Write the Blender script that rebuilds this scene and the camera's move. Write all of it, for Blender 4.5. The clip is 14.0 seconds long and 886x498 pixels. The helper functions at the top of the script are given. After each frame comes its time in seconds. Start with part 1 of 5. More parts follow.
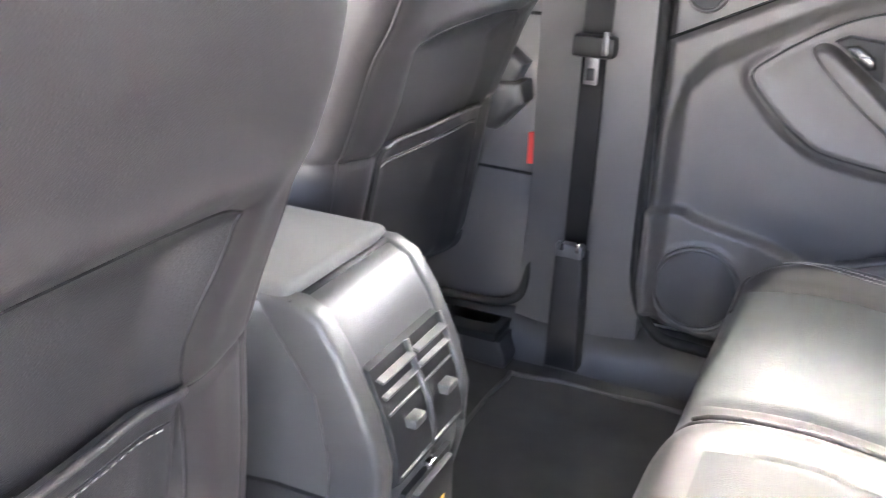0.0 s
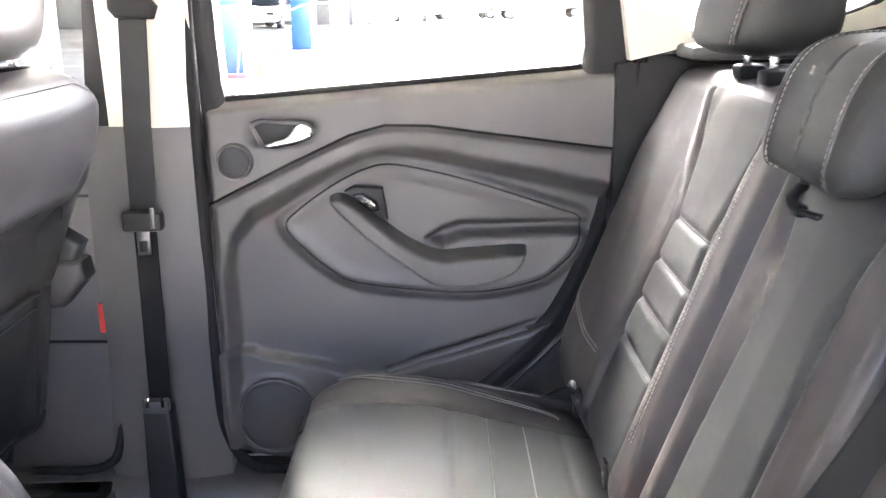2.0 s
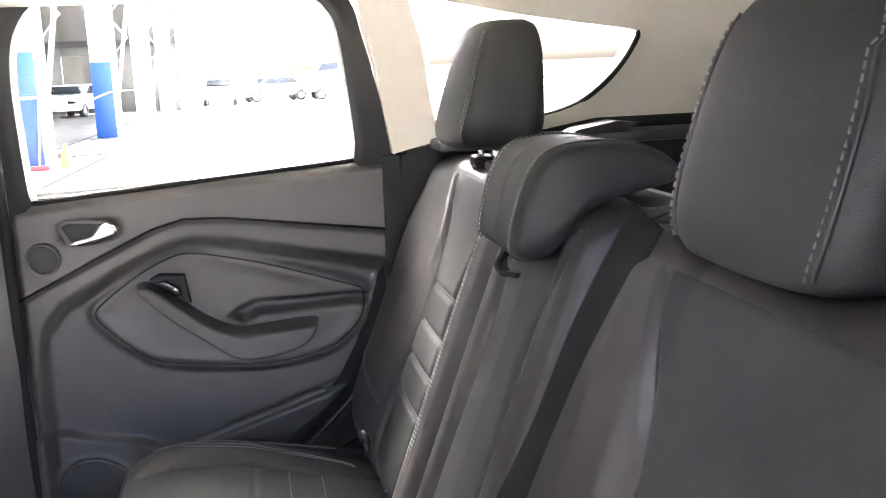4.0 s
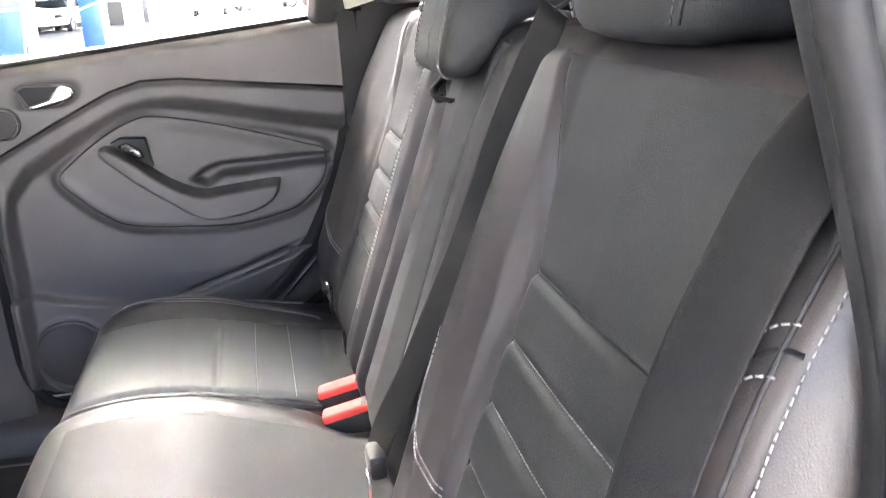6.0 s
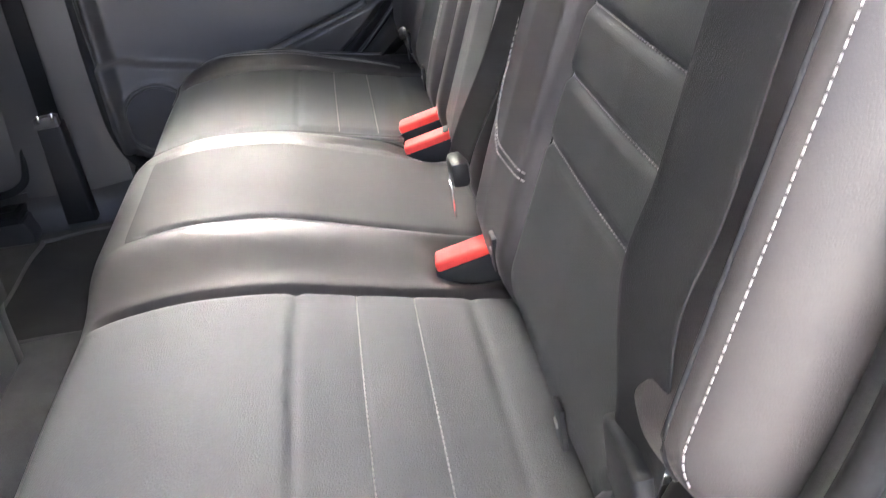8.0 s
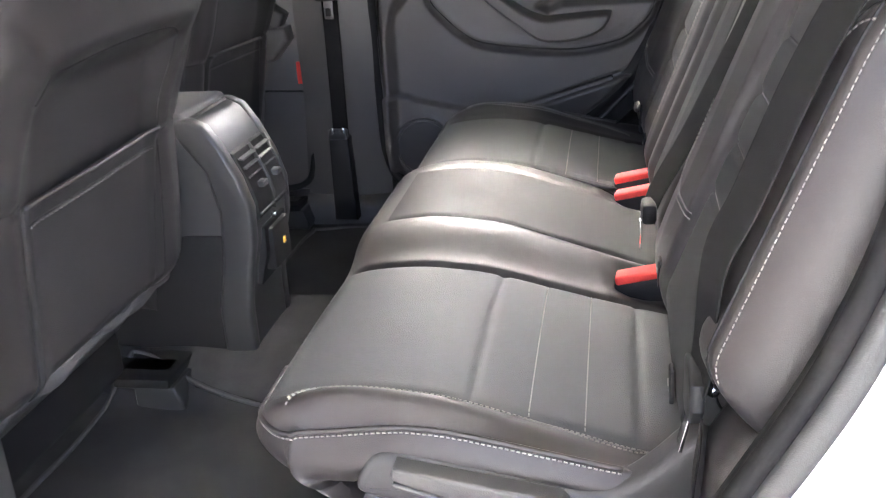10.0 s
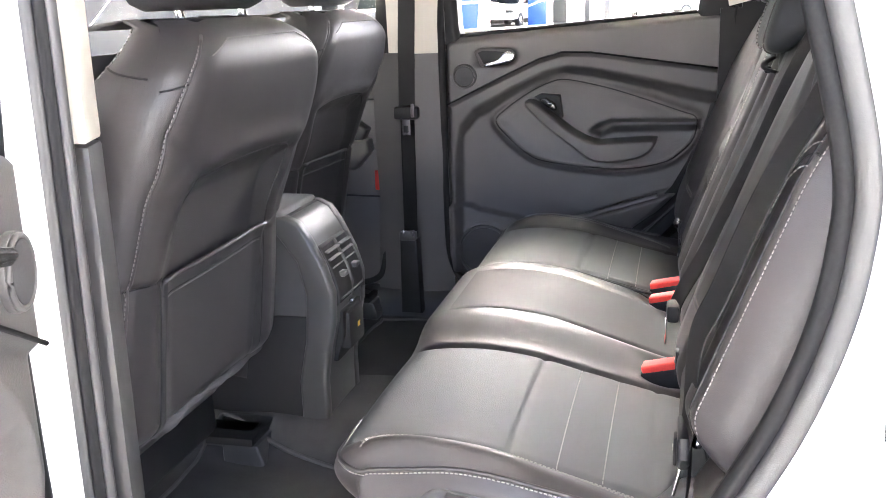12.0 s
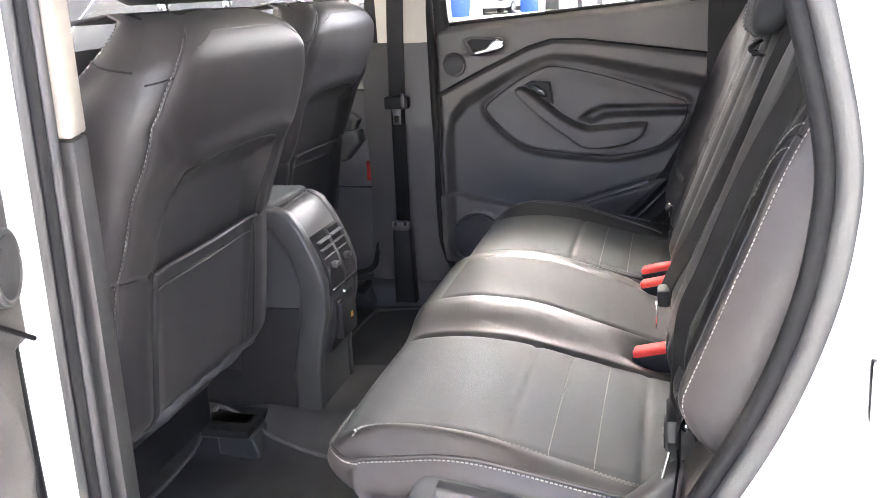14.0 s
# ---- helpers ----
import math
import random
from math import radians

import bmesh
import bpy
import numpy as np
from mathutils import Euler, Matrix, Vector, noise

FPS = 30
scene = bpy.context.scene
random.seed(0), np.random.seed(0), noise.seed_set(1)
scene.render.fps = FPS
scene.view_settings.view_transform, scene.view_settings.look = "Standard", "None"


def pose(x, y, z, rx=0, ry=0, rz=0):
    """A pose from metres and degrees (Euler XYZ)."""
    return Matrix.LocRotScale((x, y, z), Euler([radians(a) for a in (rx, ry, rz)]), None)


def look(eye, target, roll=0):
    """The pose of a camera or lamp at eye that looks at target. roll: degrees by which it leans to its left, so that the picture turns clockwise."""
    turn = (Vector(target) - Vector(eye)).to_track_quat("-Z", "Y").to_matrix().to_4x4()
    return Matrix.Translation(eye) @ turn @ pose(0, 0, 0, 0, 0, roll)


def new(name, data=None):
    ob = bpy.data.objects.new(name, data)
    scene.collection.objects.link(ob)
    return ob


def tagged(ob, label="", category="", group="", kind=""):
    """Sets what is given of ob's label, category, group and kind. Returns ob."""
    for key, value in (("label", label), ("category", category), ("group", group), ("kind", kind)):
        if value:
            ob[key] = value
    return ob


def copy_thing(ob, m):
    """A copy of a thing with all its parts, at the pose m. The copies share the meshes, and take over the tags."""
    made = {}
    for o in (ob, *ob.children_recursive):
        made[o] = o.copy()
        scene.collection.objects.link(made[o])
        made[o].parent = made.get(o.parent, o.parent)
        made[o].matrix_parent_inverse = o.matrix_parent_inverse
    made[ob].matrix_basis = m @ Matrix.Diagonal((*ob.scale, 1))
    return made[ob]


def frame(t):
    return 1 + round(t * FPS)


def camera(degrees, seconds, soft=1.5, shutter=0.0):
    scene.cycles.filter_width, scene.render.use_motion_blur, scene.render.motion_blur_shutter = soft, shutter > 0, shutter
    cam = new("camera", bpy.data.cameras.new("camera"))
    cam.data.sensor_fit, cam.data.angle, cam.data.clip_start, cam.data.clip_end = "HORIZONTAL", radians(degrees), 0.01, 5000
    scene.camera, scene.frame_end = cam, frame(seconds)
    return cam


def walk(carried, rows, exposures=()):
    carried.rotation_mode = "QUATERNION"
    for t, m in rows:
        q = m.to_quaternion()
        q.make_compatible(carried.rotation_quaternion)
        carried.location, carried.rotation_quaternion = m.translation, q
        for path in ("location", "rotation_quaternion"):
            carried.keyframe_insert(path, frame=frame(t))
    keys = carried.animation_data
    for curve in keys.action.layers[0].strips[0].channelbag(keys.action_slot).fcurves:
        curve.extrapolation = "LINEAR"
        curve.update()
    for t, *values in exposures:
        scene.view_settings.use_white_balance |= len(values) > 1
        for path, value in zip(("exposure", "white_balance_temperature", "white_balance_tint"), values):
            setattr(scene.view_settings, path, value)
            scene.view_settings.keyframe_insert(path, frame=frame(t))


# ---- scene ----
cam = camera(50.0, 14.0, soft=0.9, shutter=0.3)
PATH = [
    (0, (0.706, -0.606, 1.198), (-0.057, 1.083, 0.446), 2.2),
    (0.5, (0.71, -0.607, 1.217), (0.194, 1.203, 0.541), 1.2),
    (1, (0.725, -0.633, 1.234), (0.406, 1.245, 0.625), -0.7),
    (1.5, (0.764, -0.67, 1.255), (0.633, 1.249, 0.707), -0.5),
    (2, (0.801, -0.733, 1.294), (0.798, 1.2, 0.782), -0.9),
    (2.5, (0.819, -0.802, 1.337), (0.878, 1.148, 0.897), -1.0),
    (3, (0.833, -0.86, 1.347), (1.019, 1.096, 0.973), -0.4),
    (3.2, (0.819, -0.885, 1.35), (1.092, 1.065, 1.001), 0.1),
    (5.3, (0.906, -0.994, 1.277), (1.307, 0.913, 0.825), -3.2),
    (5.5, (0.907, -0.997, 1.266), (1.286, 0.909, 0.789), -3.6),
    (6, (0.903, -1.012, 1.246), (1.251, 0.878, 0.692), -4.3),
    (6.5, (0.903, -1.02, 1.226), (1.217, 0.848, 0.586), -6.1),
    (7, (0.901, -1.025, 1.206), (1.181, 0.817, 0.479), -7.0),
    (7.5, (0.896, -1.021, 1.176), (1.081, 0.78, 0.327), -7.9),
    (8, (0.898, -1.022, 1.138), (1.003, 0.758, 0.232), -9.1),
    (8.5, (0.899, -1.055, 1.1), (0.834, 0.707, 0.157), -9.4),
    (9, (0.923, -1.144, 1.11), (0.706, 0.62, 0.192), -7.8),
    (9.2, (0.916, -1.162, 1.122), (0.683, 0.614, 0.233), -6.3),
    (11.3, (0.973, -1.529, 1.235), (0.507, 0.348, 0.724), -2.1),
    (11.5, (0.976, -1.522, 1.228), (0.509, 0.356, 0.722), -1.9),
    (12, (0.982, -1.523, 1.228), (0.505, 0.353, 0.725), -1.9),
    (12.5, (0.989, -1.525, 1.229), (0.507, 0.351, 0.728), -2.4),
    (13, (0.991, -1.524, 1.225), (0.506, 0.349, 0.718), -2.8),
    (13.5, (0.992, -1.522, 1.224), (0.513, 0.352, 0.714), -3.0),
    (14, (0.992, -1.524, 1.227), (0.522, 0.348, 0.703), -2.9),
]
# the clip's camera darkens its picture as it backs out of the car
STOPS = [(0, 7.0, 6250, 10), (0.5, 7.15, 6250, 10), (1.5, 6.85, 6250, 10), (2.5, 6.35, 6250, 10), (3.2, 5.65, 6250, 10), (5.3, 6.35, 6250, 10), (6.5, 6.5, 6250, 10), (7.5, 6.25, 6250, 10), (8.4, 5.85, 6250, 10), (9.2, 5.5, 6250, 10), (11.3, 5.8, 6250, 10), (14, 5.65, 6250, 10)]
walk(cam, [(t, look(eye, target, roll)) for t, eye, target, roll in PATH], STOPS)

# world and light: bright overcast day, soft high sun
world = bpy.data.worlds.new("sky")
scene.world = world
world.use_nodes = True
wn = world.node_tree
sky = wn.nodes.new("ShaderNodeTexSky")
sky.sky_type, sky.sun_disc = "NISHITA", False
sky.sun_elevation, sky.sun_rotation = radians(58), radians(-20)
sky.air_density, sky.dust_density, sky.ozone_density = 0.35, 10.0, 0.1
wn.links.new(sky.outputs[0], wn.nodes["Background"].inputs[0])
wn.nodes["Background"].inputs[1].default_value = 0.15
sun = new("sun", bpy.data.lights.new("sun", "SUN"))
sun.data.energy, sun.data.angle, sun.data.color = 2.6, radians(10), (1, 0.96, 0.90)
sun.matrix_basis = look((0, 0, 0), (0.2, -0.53, -0.9))
scene.view_settings.exposure = 4.5


# ---- materials ----
def mat(name, color, rough=0.5, metal=0.0, bump=0.0, scale=300.0, var=0.25, kind="noise", big=6.0, spec=0.5, coat=0.0, roughvar=0.12, sheen=0.0):
    m = bpy.data.materials.new(name)
    m.use_nodes = True
    nt = m.node_tree
    b = nt.nodes["Principled BSDF"]
    b.inputs["Roughness"].default_value, b.inputs["Metallic"].default_value = rough, metal
    b.inputs["Specular IOR Level"].default_value = spec
    b.inputs["Coat Weight"].default_value = coat
    b.inputs["Sheen Weight"].default_value, b.inputs["Sheen Roughness"].default_value = sheen, 0.35
    tc = nt.nodes.new("ShaderNodeTexCoord")
    n1 = nt.nodes.new("ShaderNodeTexNoise")
    n1.inputs["Scale"].default_value, n1.inputs["Detail"].default_value = big, 6
    n2 = nt.nodes.new("ShaderNodeTexNoise")
    n2.inputs["Scale"].default_value, n2.inputs["Detail"].default_value = scale, 3
    for n in (n1, n2):
        nt.links.new(tc.outputs["Object"], n.inputs["Vector"])
    add = nt.nodes.new("ShaderNodeMath")
    add.operation = "MULTIPLY_ADD"
    nt.links.new(n1.outputs[0], add.inputs[0])
    add.inputs[1].default_value = 0.6
    mul = nt.nodes.new("ShaderNodeMath")
    mul.operation = "MULTIPLY"
    mul.inputs[1].default_value = 0.4
    nt.links.new(n2.outputs[0], mul.inputs[0])
    nt.links.new(mul.outputs[0], add.inputs[2])
    ramp = nt.nodes.new("ShaderNodeMapRange")
    ramp.inputs[1].default_value, ramp.inputs[2].default_value = 0.3, 0.7
    ramp.inputs[3].default_value, ramp.inputs[4].default_value = 1 - var, 1 + var
    nt.links.new(add.outputs[0], ramp.inputs[0])
    sc = nt.nodes.new("ShaderNodeVectorMath")
    sc.operation = "SCALE"
    sc.inputs[0].default_value = color
    nt.links.new(ramp.outputs[0], sc.inputs["Scale"])
    nt.links.new(sc.outputs[0], b.inputs["Base Color"])
    rr = nt.nodes.new("ShaderNodeMapRange")
    rr.inputs[1].default_value, rr.inputs[2].default_value = 0.3, 0.7
    rr.inputs[3].default_value, rr.inputs[4].default_value = max(0.02, rough - roughvar), min(1, rough + roughvar)
    nt.links.new(n1.outputs[0], rr.inputs[0])
    nt.links.new(rr.outputs[0], b.inputs["Roughness"])
    if bump:
        bp = nt.nodes.new("ShaderNodeBump")
        bp.inputs["Strength"].default_value, bp.inputs["Distance"].default_value = bump, 0.001
        if kind == "leather":
            tx = nt.nodes.new("ShaderNodeTexVoronoi")
            tx.inputs["Scale"].default_value = scale
            tx.feature = "DISTANCE_TO_EDGE"
            nt.links.new(tc.outputs["Object"], tx.inputs["Vector"])
            nt.links.new(tx.outputs[0], bp.inputs["Height"])
        elif kind == "weave":
            tx = nt.nodes.new("ShaderNodeTexWave")
            tx.inputs["Scale"].default_value = scale
            tx.bands_direction = "DIAGONAL"
            nt.links.new(tc.outputs["Object"], tx.inputs["Vector"])
            nt.links.new(tx.outputs[0], bp.inputs["Height"])
        else:
            nt.links.new(n2.outputs[0], bp.inputs["Height"])
        nt.links.new(bp.outputs[0], b.inputs["Normal"])
    return m


LEATHER = mat("bolster leather", (0.0255, 0.0235, 0.023), 0.46, bump=0.2, scale=600, var=0.14, kind="leather", roughvar=0.06)
# charcoal leather made paler: the sheen on cushion tops is in the colour
PANEL = mat("seat panel leather with painted sheen", (0.070, 0.071, 0.0685), 0.6, bump=0.42, scale=400, var=0.14, kind="leather", roughvar=0.06, spec=0.3)
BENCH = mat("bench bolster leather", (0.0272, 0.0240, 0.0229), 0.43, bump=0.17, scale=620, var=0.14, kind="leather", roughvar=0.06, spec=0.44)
# darker copy of the charcoal leather, for less light on upright backs
BACKPANEL = mat("backrest panel leather with painted shade", (0.0185, 0.0194, 0.019), 0.6, bump=0.3, scale=520, var=0.1, kind="leather", roughvar=0.04, spec=0.3)
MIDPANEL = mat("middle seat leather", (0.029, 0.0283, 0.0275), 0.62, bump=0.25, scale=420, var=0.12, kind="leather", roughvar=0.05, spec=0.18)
VINYL = mat("seat back vinyl", (0.024, 0.0232, 0.0228), 0.52, bump=0.3, scale=480, var=0.12, kind="leather", roughvar=0.05, spec=0.4)
DOORPL = mat("grained door plastic", (0.0585, 0.0555, 0.0520), 0.48, bump=0.35, scale=700, var=0.08, roughvar=0.05)
PILLARPL = mat("grained pillar plastic", (0.0535, 0.0515, 0.0490), 0.5, bump=0.35, scale=700, var=0.08, roughvar=0.05)
DARKPL = mat("dark trim plastic", (0.036, 0.0355, 0.035), 0.45, bump=0.2, scale=700, var=0.1)
BLACKPL = mat("black plastic", (0.013, 0.013, 0.0132), 0.55, bump=0.15, scale=600, spec=0.2)
CONSOLE = mat("console plastic", (0.037, 0.0375, 0.0365), 0.44, bump=0.2, scale=800, var=0.08, roughvar=0.05)
RUBBER = mat("rubber seal", (0.011, 0.011, 0.0112), 0.6, bump=0.1, scale=300, spec=0.12)
CARPET = mat("carpet", (0.060, 0.058, 0.056), 0.95, bump=1.0, scale=900, var=0.35, big=20, spec=0.1)
MATPILE = mat("floor mat pile", (0.040, 0.0395, 0.039), 0.95, bump=1.0, scale=1100, var=0.35, big=14, spec=0.1)
MATEDGE = mat("mat binding", (0.07, 0.068, 0.066), 0.8, bump=0.4, scale=600)
CREAM = mat("cream headliner cloth", (0.42, 0.40, 0.35), 0.9, bump=0.3, scale=900, var=0.06, spec=0.2)
BEIGEPL = mat("cream pillar plastic", (0.46, 0.435, 0.375), 0.6, bump=0.15, scale=700, var=0.05)
BELT = mat("belt webbing", (0.009, 0.009, 0.009), 0.7, bump=0.4, scale=1400, var=0.15, spec=0.12)
# same black belt: the sheen on its upper run is painted grey
BELTSHEEN = mat("black belt webbing with painted sheen", (0.03, 0.03, 0.03), 0.7, bump=0.4, scale=1400, var=0.15, spec=0.2)
RED = mat("red release button", (0.62, 0.055, 0.045), 0.6, var=0.1, spec=0.2)
CHROME = mat("satin chrome", (0.75, 0.75, 0.75), 0.22, metal=1.0, var=0.05, roughvar=0.05)
STEEL = mat("dark steel", (0.10, 0.10, 0.10), 0.4, metal=0.8, bump=0.2, scale=200)
THREAD = mat("pale thread", (0.22, 0.21, 0.195), 0.8, var=0.2, scale=800)
GREYTHREAD = mat("grey thread", (0.13, 0.125, 0.12), 0.8, var=0.2, scale=800)
WHITE = mat("white car paint", (0.80, 0.80, 0.80), 0.25, coat=0.6, var=0.02, roughvar=0.05)
MESHBLK = mat("grille mesh", (0.025, 0.025, 0.026), 0.6, bump=0.8, scale=1200)
FELT = mat("grey underseat felt", (0.075, 0.075, 0.075), 0.95, bump=1.0, scale=500, var=0.3, big=30)
CONCRETE = mat("yard concrete", (0.38, 0.37, 0.35), 0.9, bump=0.5, scale=20, var=0.15, big=0.25)
BLUE = mat("blue column paint", (0.012, 0.06, 0.26), 0.5, var=0.12, scale=8, big=1.5)
WALLPAINT = mat("white building paint", (0.72, 0.72, 0.70), 0.8, var=0.1, scale=6, big=0.8)
# shed walls and floor darkened: the interior's shade is in these greys
SHADOWWALL = mat("dark shade grey", (0.03, 0.03, 0.03), 0.85, var=0.15, scale=4, big=0.5)
SHEDGREY = mat("pale shed wall with painted shade", (0.075, 0.075, 0.073), 0.85, var=0.12, scale=4, big=0.5)
WETGROUND = mat("wet concrete", (0.03, 0.029, 0.028), 0.4, var=0.3, scale=6, big=1.5)
DARKGLOSS = mat("glossy black plastic", (0.012, 0.012, 0.012), 0.18, var=0.05)
ROPE = mat("rope", (0.5, 0.42, 0.28), 0.9, var=0.2)
YELLOW = mat("yellow plastic", (0.75, 0.45, 0.05), 0.5)
REDPAINT = mat("red broom plastic", (0.5, 0.05, 0.06), 0.5)
CARGREY = mat("grey vehicle paint", (0.22, 0.22, 0.23), 0.3, coat=0.5)
CARWHITE = mat("white vehicle paint", (0.7, 0.7, 0.7), 0.3, coat=0.5)
CARRUST = mat("rusty truck bed", (0.25, 0.12, 0.07), 0.8, var=0.3, scale=5, big=2)
DARKGLASS = mat("dark vehicle glass", (0.02, 0.025, 0.03), 0.08)
TYRE = mat("tyre rubber", (0.02, 0.02, 0.02), 0.8)
GLASS = bpy.data.materials.new("window glass")
GLASS.use_nodes = True
_g = GLASS.node_tree.nodes["Principled BSDF"]
_g.inputs["Transmission Weight"].default_value, _g.inputs["Roughness"].default_value, _g.inputs["IOR"].default_value = 1.0, 0.0, 1.1
_g.inputs["Base Color"].default_value = (0.96, 0.98, 0.97, 1)


# ---- mesh helpers ----
def mesh_ob(name, verts, faces, material, parent=None, label="", smooth=True):
    me = bpy.data.meshes.new(name)
    me.from_pydata([tuple(map(float, v)) for v in verts], [], [tuple(map(int, f)) for f in faces])
    me.materials.append(material)
    me.polygons.foreach_set("use_smooth", [smooth] * len(me.polygons))
    me.update()
    ob = new(name, me)
    if parent:
        ob.parent = parent
    if label:
        ob["label"] = label
    return ob


def part(name, bm, material, parent=None, label="", smooth=True):
    me = bpy.data.meshes.new(name)
    bm.normal_update()
    bm.to_mesh(me)
    bm.free()
    me.materials.append(material)
    me.polygons.foreach_set("use_smooth", [smooth] * len(me.polygons))
    if smooth:
        me.set_sharp_from_angle(angle=radians(38))
    ob = new(name, me)
    if parent:
        ob.parent = parent
    if label:
        ob["label"] = label
    return ob


def thing(name, label, category, group="", kind=""):
    return tagged(new(name), label, category, group, kind)


def box(lo, hi, bevel=0.004, seg=2, m=None):
    """A bevelled box between two corners."""
    bm = bmesh.new()
    bmesh.ops.create_cube(bm, size=1)
    c, s = [(a + b) / 2 for a, b in zip(lo, hi)], [b - a for a, b in zip(lo, hi)]
    for v in bm.verts:
        v.co = Vector((c[0] + v.co.x * s[0], c[1] + v.co.y * s[1], c[2] + v.co.z * s[2]))
    if bevel:
        bmesh.ops.bevel(bm, geom=bm.edges[:], offset=min(bevel, 0.45 * min(map(abs, s))), segments=seg, profile=0.5, affect="EDGES")
    if m is not None:
        bm.transform(m)
    return bm


def prism(outline, axis, a, b, bevel=0.003, seg=2):
    """An outline of 2D points stood along an axis from a to b. y: (x, z); x: (y, z); z: (x, y)."""
    put = {"y": lambda p, q, d: (p, d, q), "x": lambda p, q, d: (d, p, q), "z": lambda p, q, d: (p, q, d)}[axis]
    bm = bmesh.new()
    lo = [bm.verts.new(put(p, q, a)) for p, q in outline]
    hi = [bm.verts.new(put(p, q, b)) for p, q in outline]
    n = len(lo)
    bm.faces.new(lo[::-1]), bm.faces.new(hi)
    for i in range(n):
        bm.faces.new((lo[i], lo[(i + 1) % n], hi[(i + 1) % n], hi[i]))
    bmesh.ops.recalc_face_normals(bm, faces=bm.faces[:])
    if bevel:
        caps = [e for e in bm.edges if len({round((v.co["xyz".index(axis)] - a) / (b - a)) for v in e.verts}) == 1]
        bmesh.ops.bevel(bm, geom=caps, offset=bevel, segments=seg, profile=0.5, affect="EDGES")
    return bm


def smooth_line(points, n=60, closed=False):
    """Points on a smooth line through the given ones."""
    P = [Vector(p) for p in points]
    k = len(P)
    out = []
    spans = k if closed else k - 1
    for i in range(spans):
        p1, p2 = P[i], P[(i + 1) % k]
        p0 = P[i - 1] if (i > 0 or closed) else p1 * 2 - p2
        p3 = P[(i + 2) % k] if (i + 2 < k or closed) else p2 * 2 - p1
        m = max(2, round(n / spans))
        for j in range(m):
            t = j / m
            out.append(0.5 * ((2 * p1) + (p2 - p0) * t + (2 * p0 - 5 * p1 + 4 * p2 - p3) * t * t + (3 * p1 - p0 - 3 * p2 + p3) * t ** 3))
    if not closed:
        out.append(P[-1])
    return out


def tube(points, r, sides=8, closed=False, flat=None, up=(0, 0, 1)):
    """A tube along points; flat: (half width, half thickness) makes a strap, with its thickness towards up."""
    pts = [Vector(p) for p in points]
    verts, faces = [], []
    n = len(pts)
    for i, p in enumerate(pts):
        a = pts[i - 1] if (i > 0 or closed) else p
        b = pts[(i + 1) % n] if (i + 1 < n or closed) else p
        d = (b - a).normalized()
        side = d.cross(Vector(up))
        side = side.normalized() if side.length > 1e-4 else d.orthogonal().normalized()
        nrm = side.cross(d).normalized()
        for k in range(sides):
            t = 2 * math.pi * k / sides
            c, s = math.cos(t), math.sin(t)
            if flat:
                c, s = math.copysign(abs(c) ** 0.3, c) * flat[0], math.copysign(abs(s) ** 0.6, s) * flat[1]
            else:
                c, s = c * r, s * r
            verts.append(p + side * c + nrm * s)
    for i in range(n if closed else n - 1):
        for k in range(sides):
            j = (i + 1) % n
            faces.append((i * sides + k, i * sides + (k + 1) % sides, j * sides + (k + 1) % sides, j * sides + k))
    if not closed:
        faces += [tuple(range(sides))[::-1], tuple((n - 1) * sides + k for k in range(sides))]
    return verts, faces


def rod(name, points, r, material, parent=None, label="", sides=8, closed=False, flat=None, up=(0, 0, 1)):
    return mesh_ob(name, *tube(points, r, sides, closed, flat, up), material, parent, label)


def stitches(name, line, parent, material=None, step=0.0075, gap=0.35, r=0.0011, label=""):
    """A row of single stitches along a line, joined into one mesh."""
    pts = [Vector(p) for p in line]
    acc = [0.0]
    for a, b in zip(pts, pts[1:]):
        acc.append(acc[-1] + (b - a).length)
    P = np.array(pts)
    verts, faces = [], []
    d = 0.0
    while d + step * (1 - gap) < acc[-1]:
        seg = [Vector([np.interp(q, acc, P[:, k]) for k in range(3)]) for q in (d, d + step * (1 - gap) / 2, d + step * (1 - gap))]
        v, f = tube(seg, r, 5)
        faces += [tuple(i + len(verts) for i in t) for t in f]
        verts += v
        d += step
    return mesh_ob(name, verts, faces, material or THREAD, parent, label)


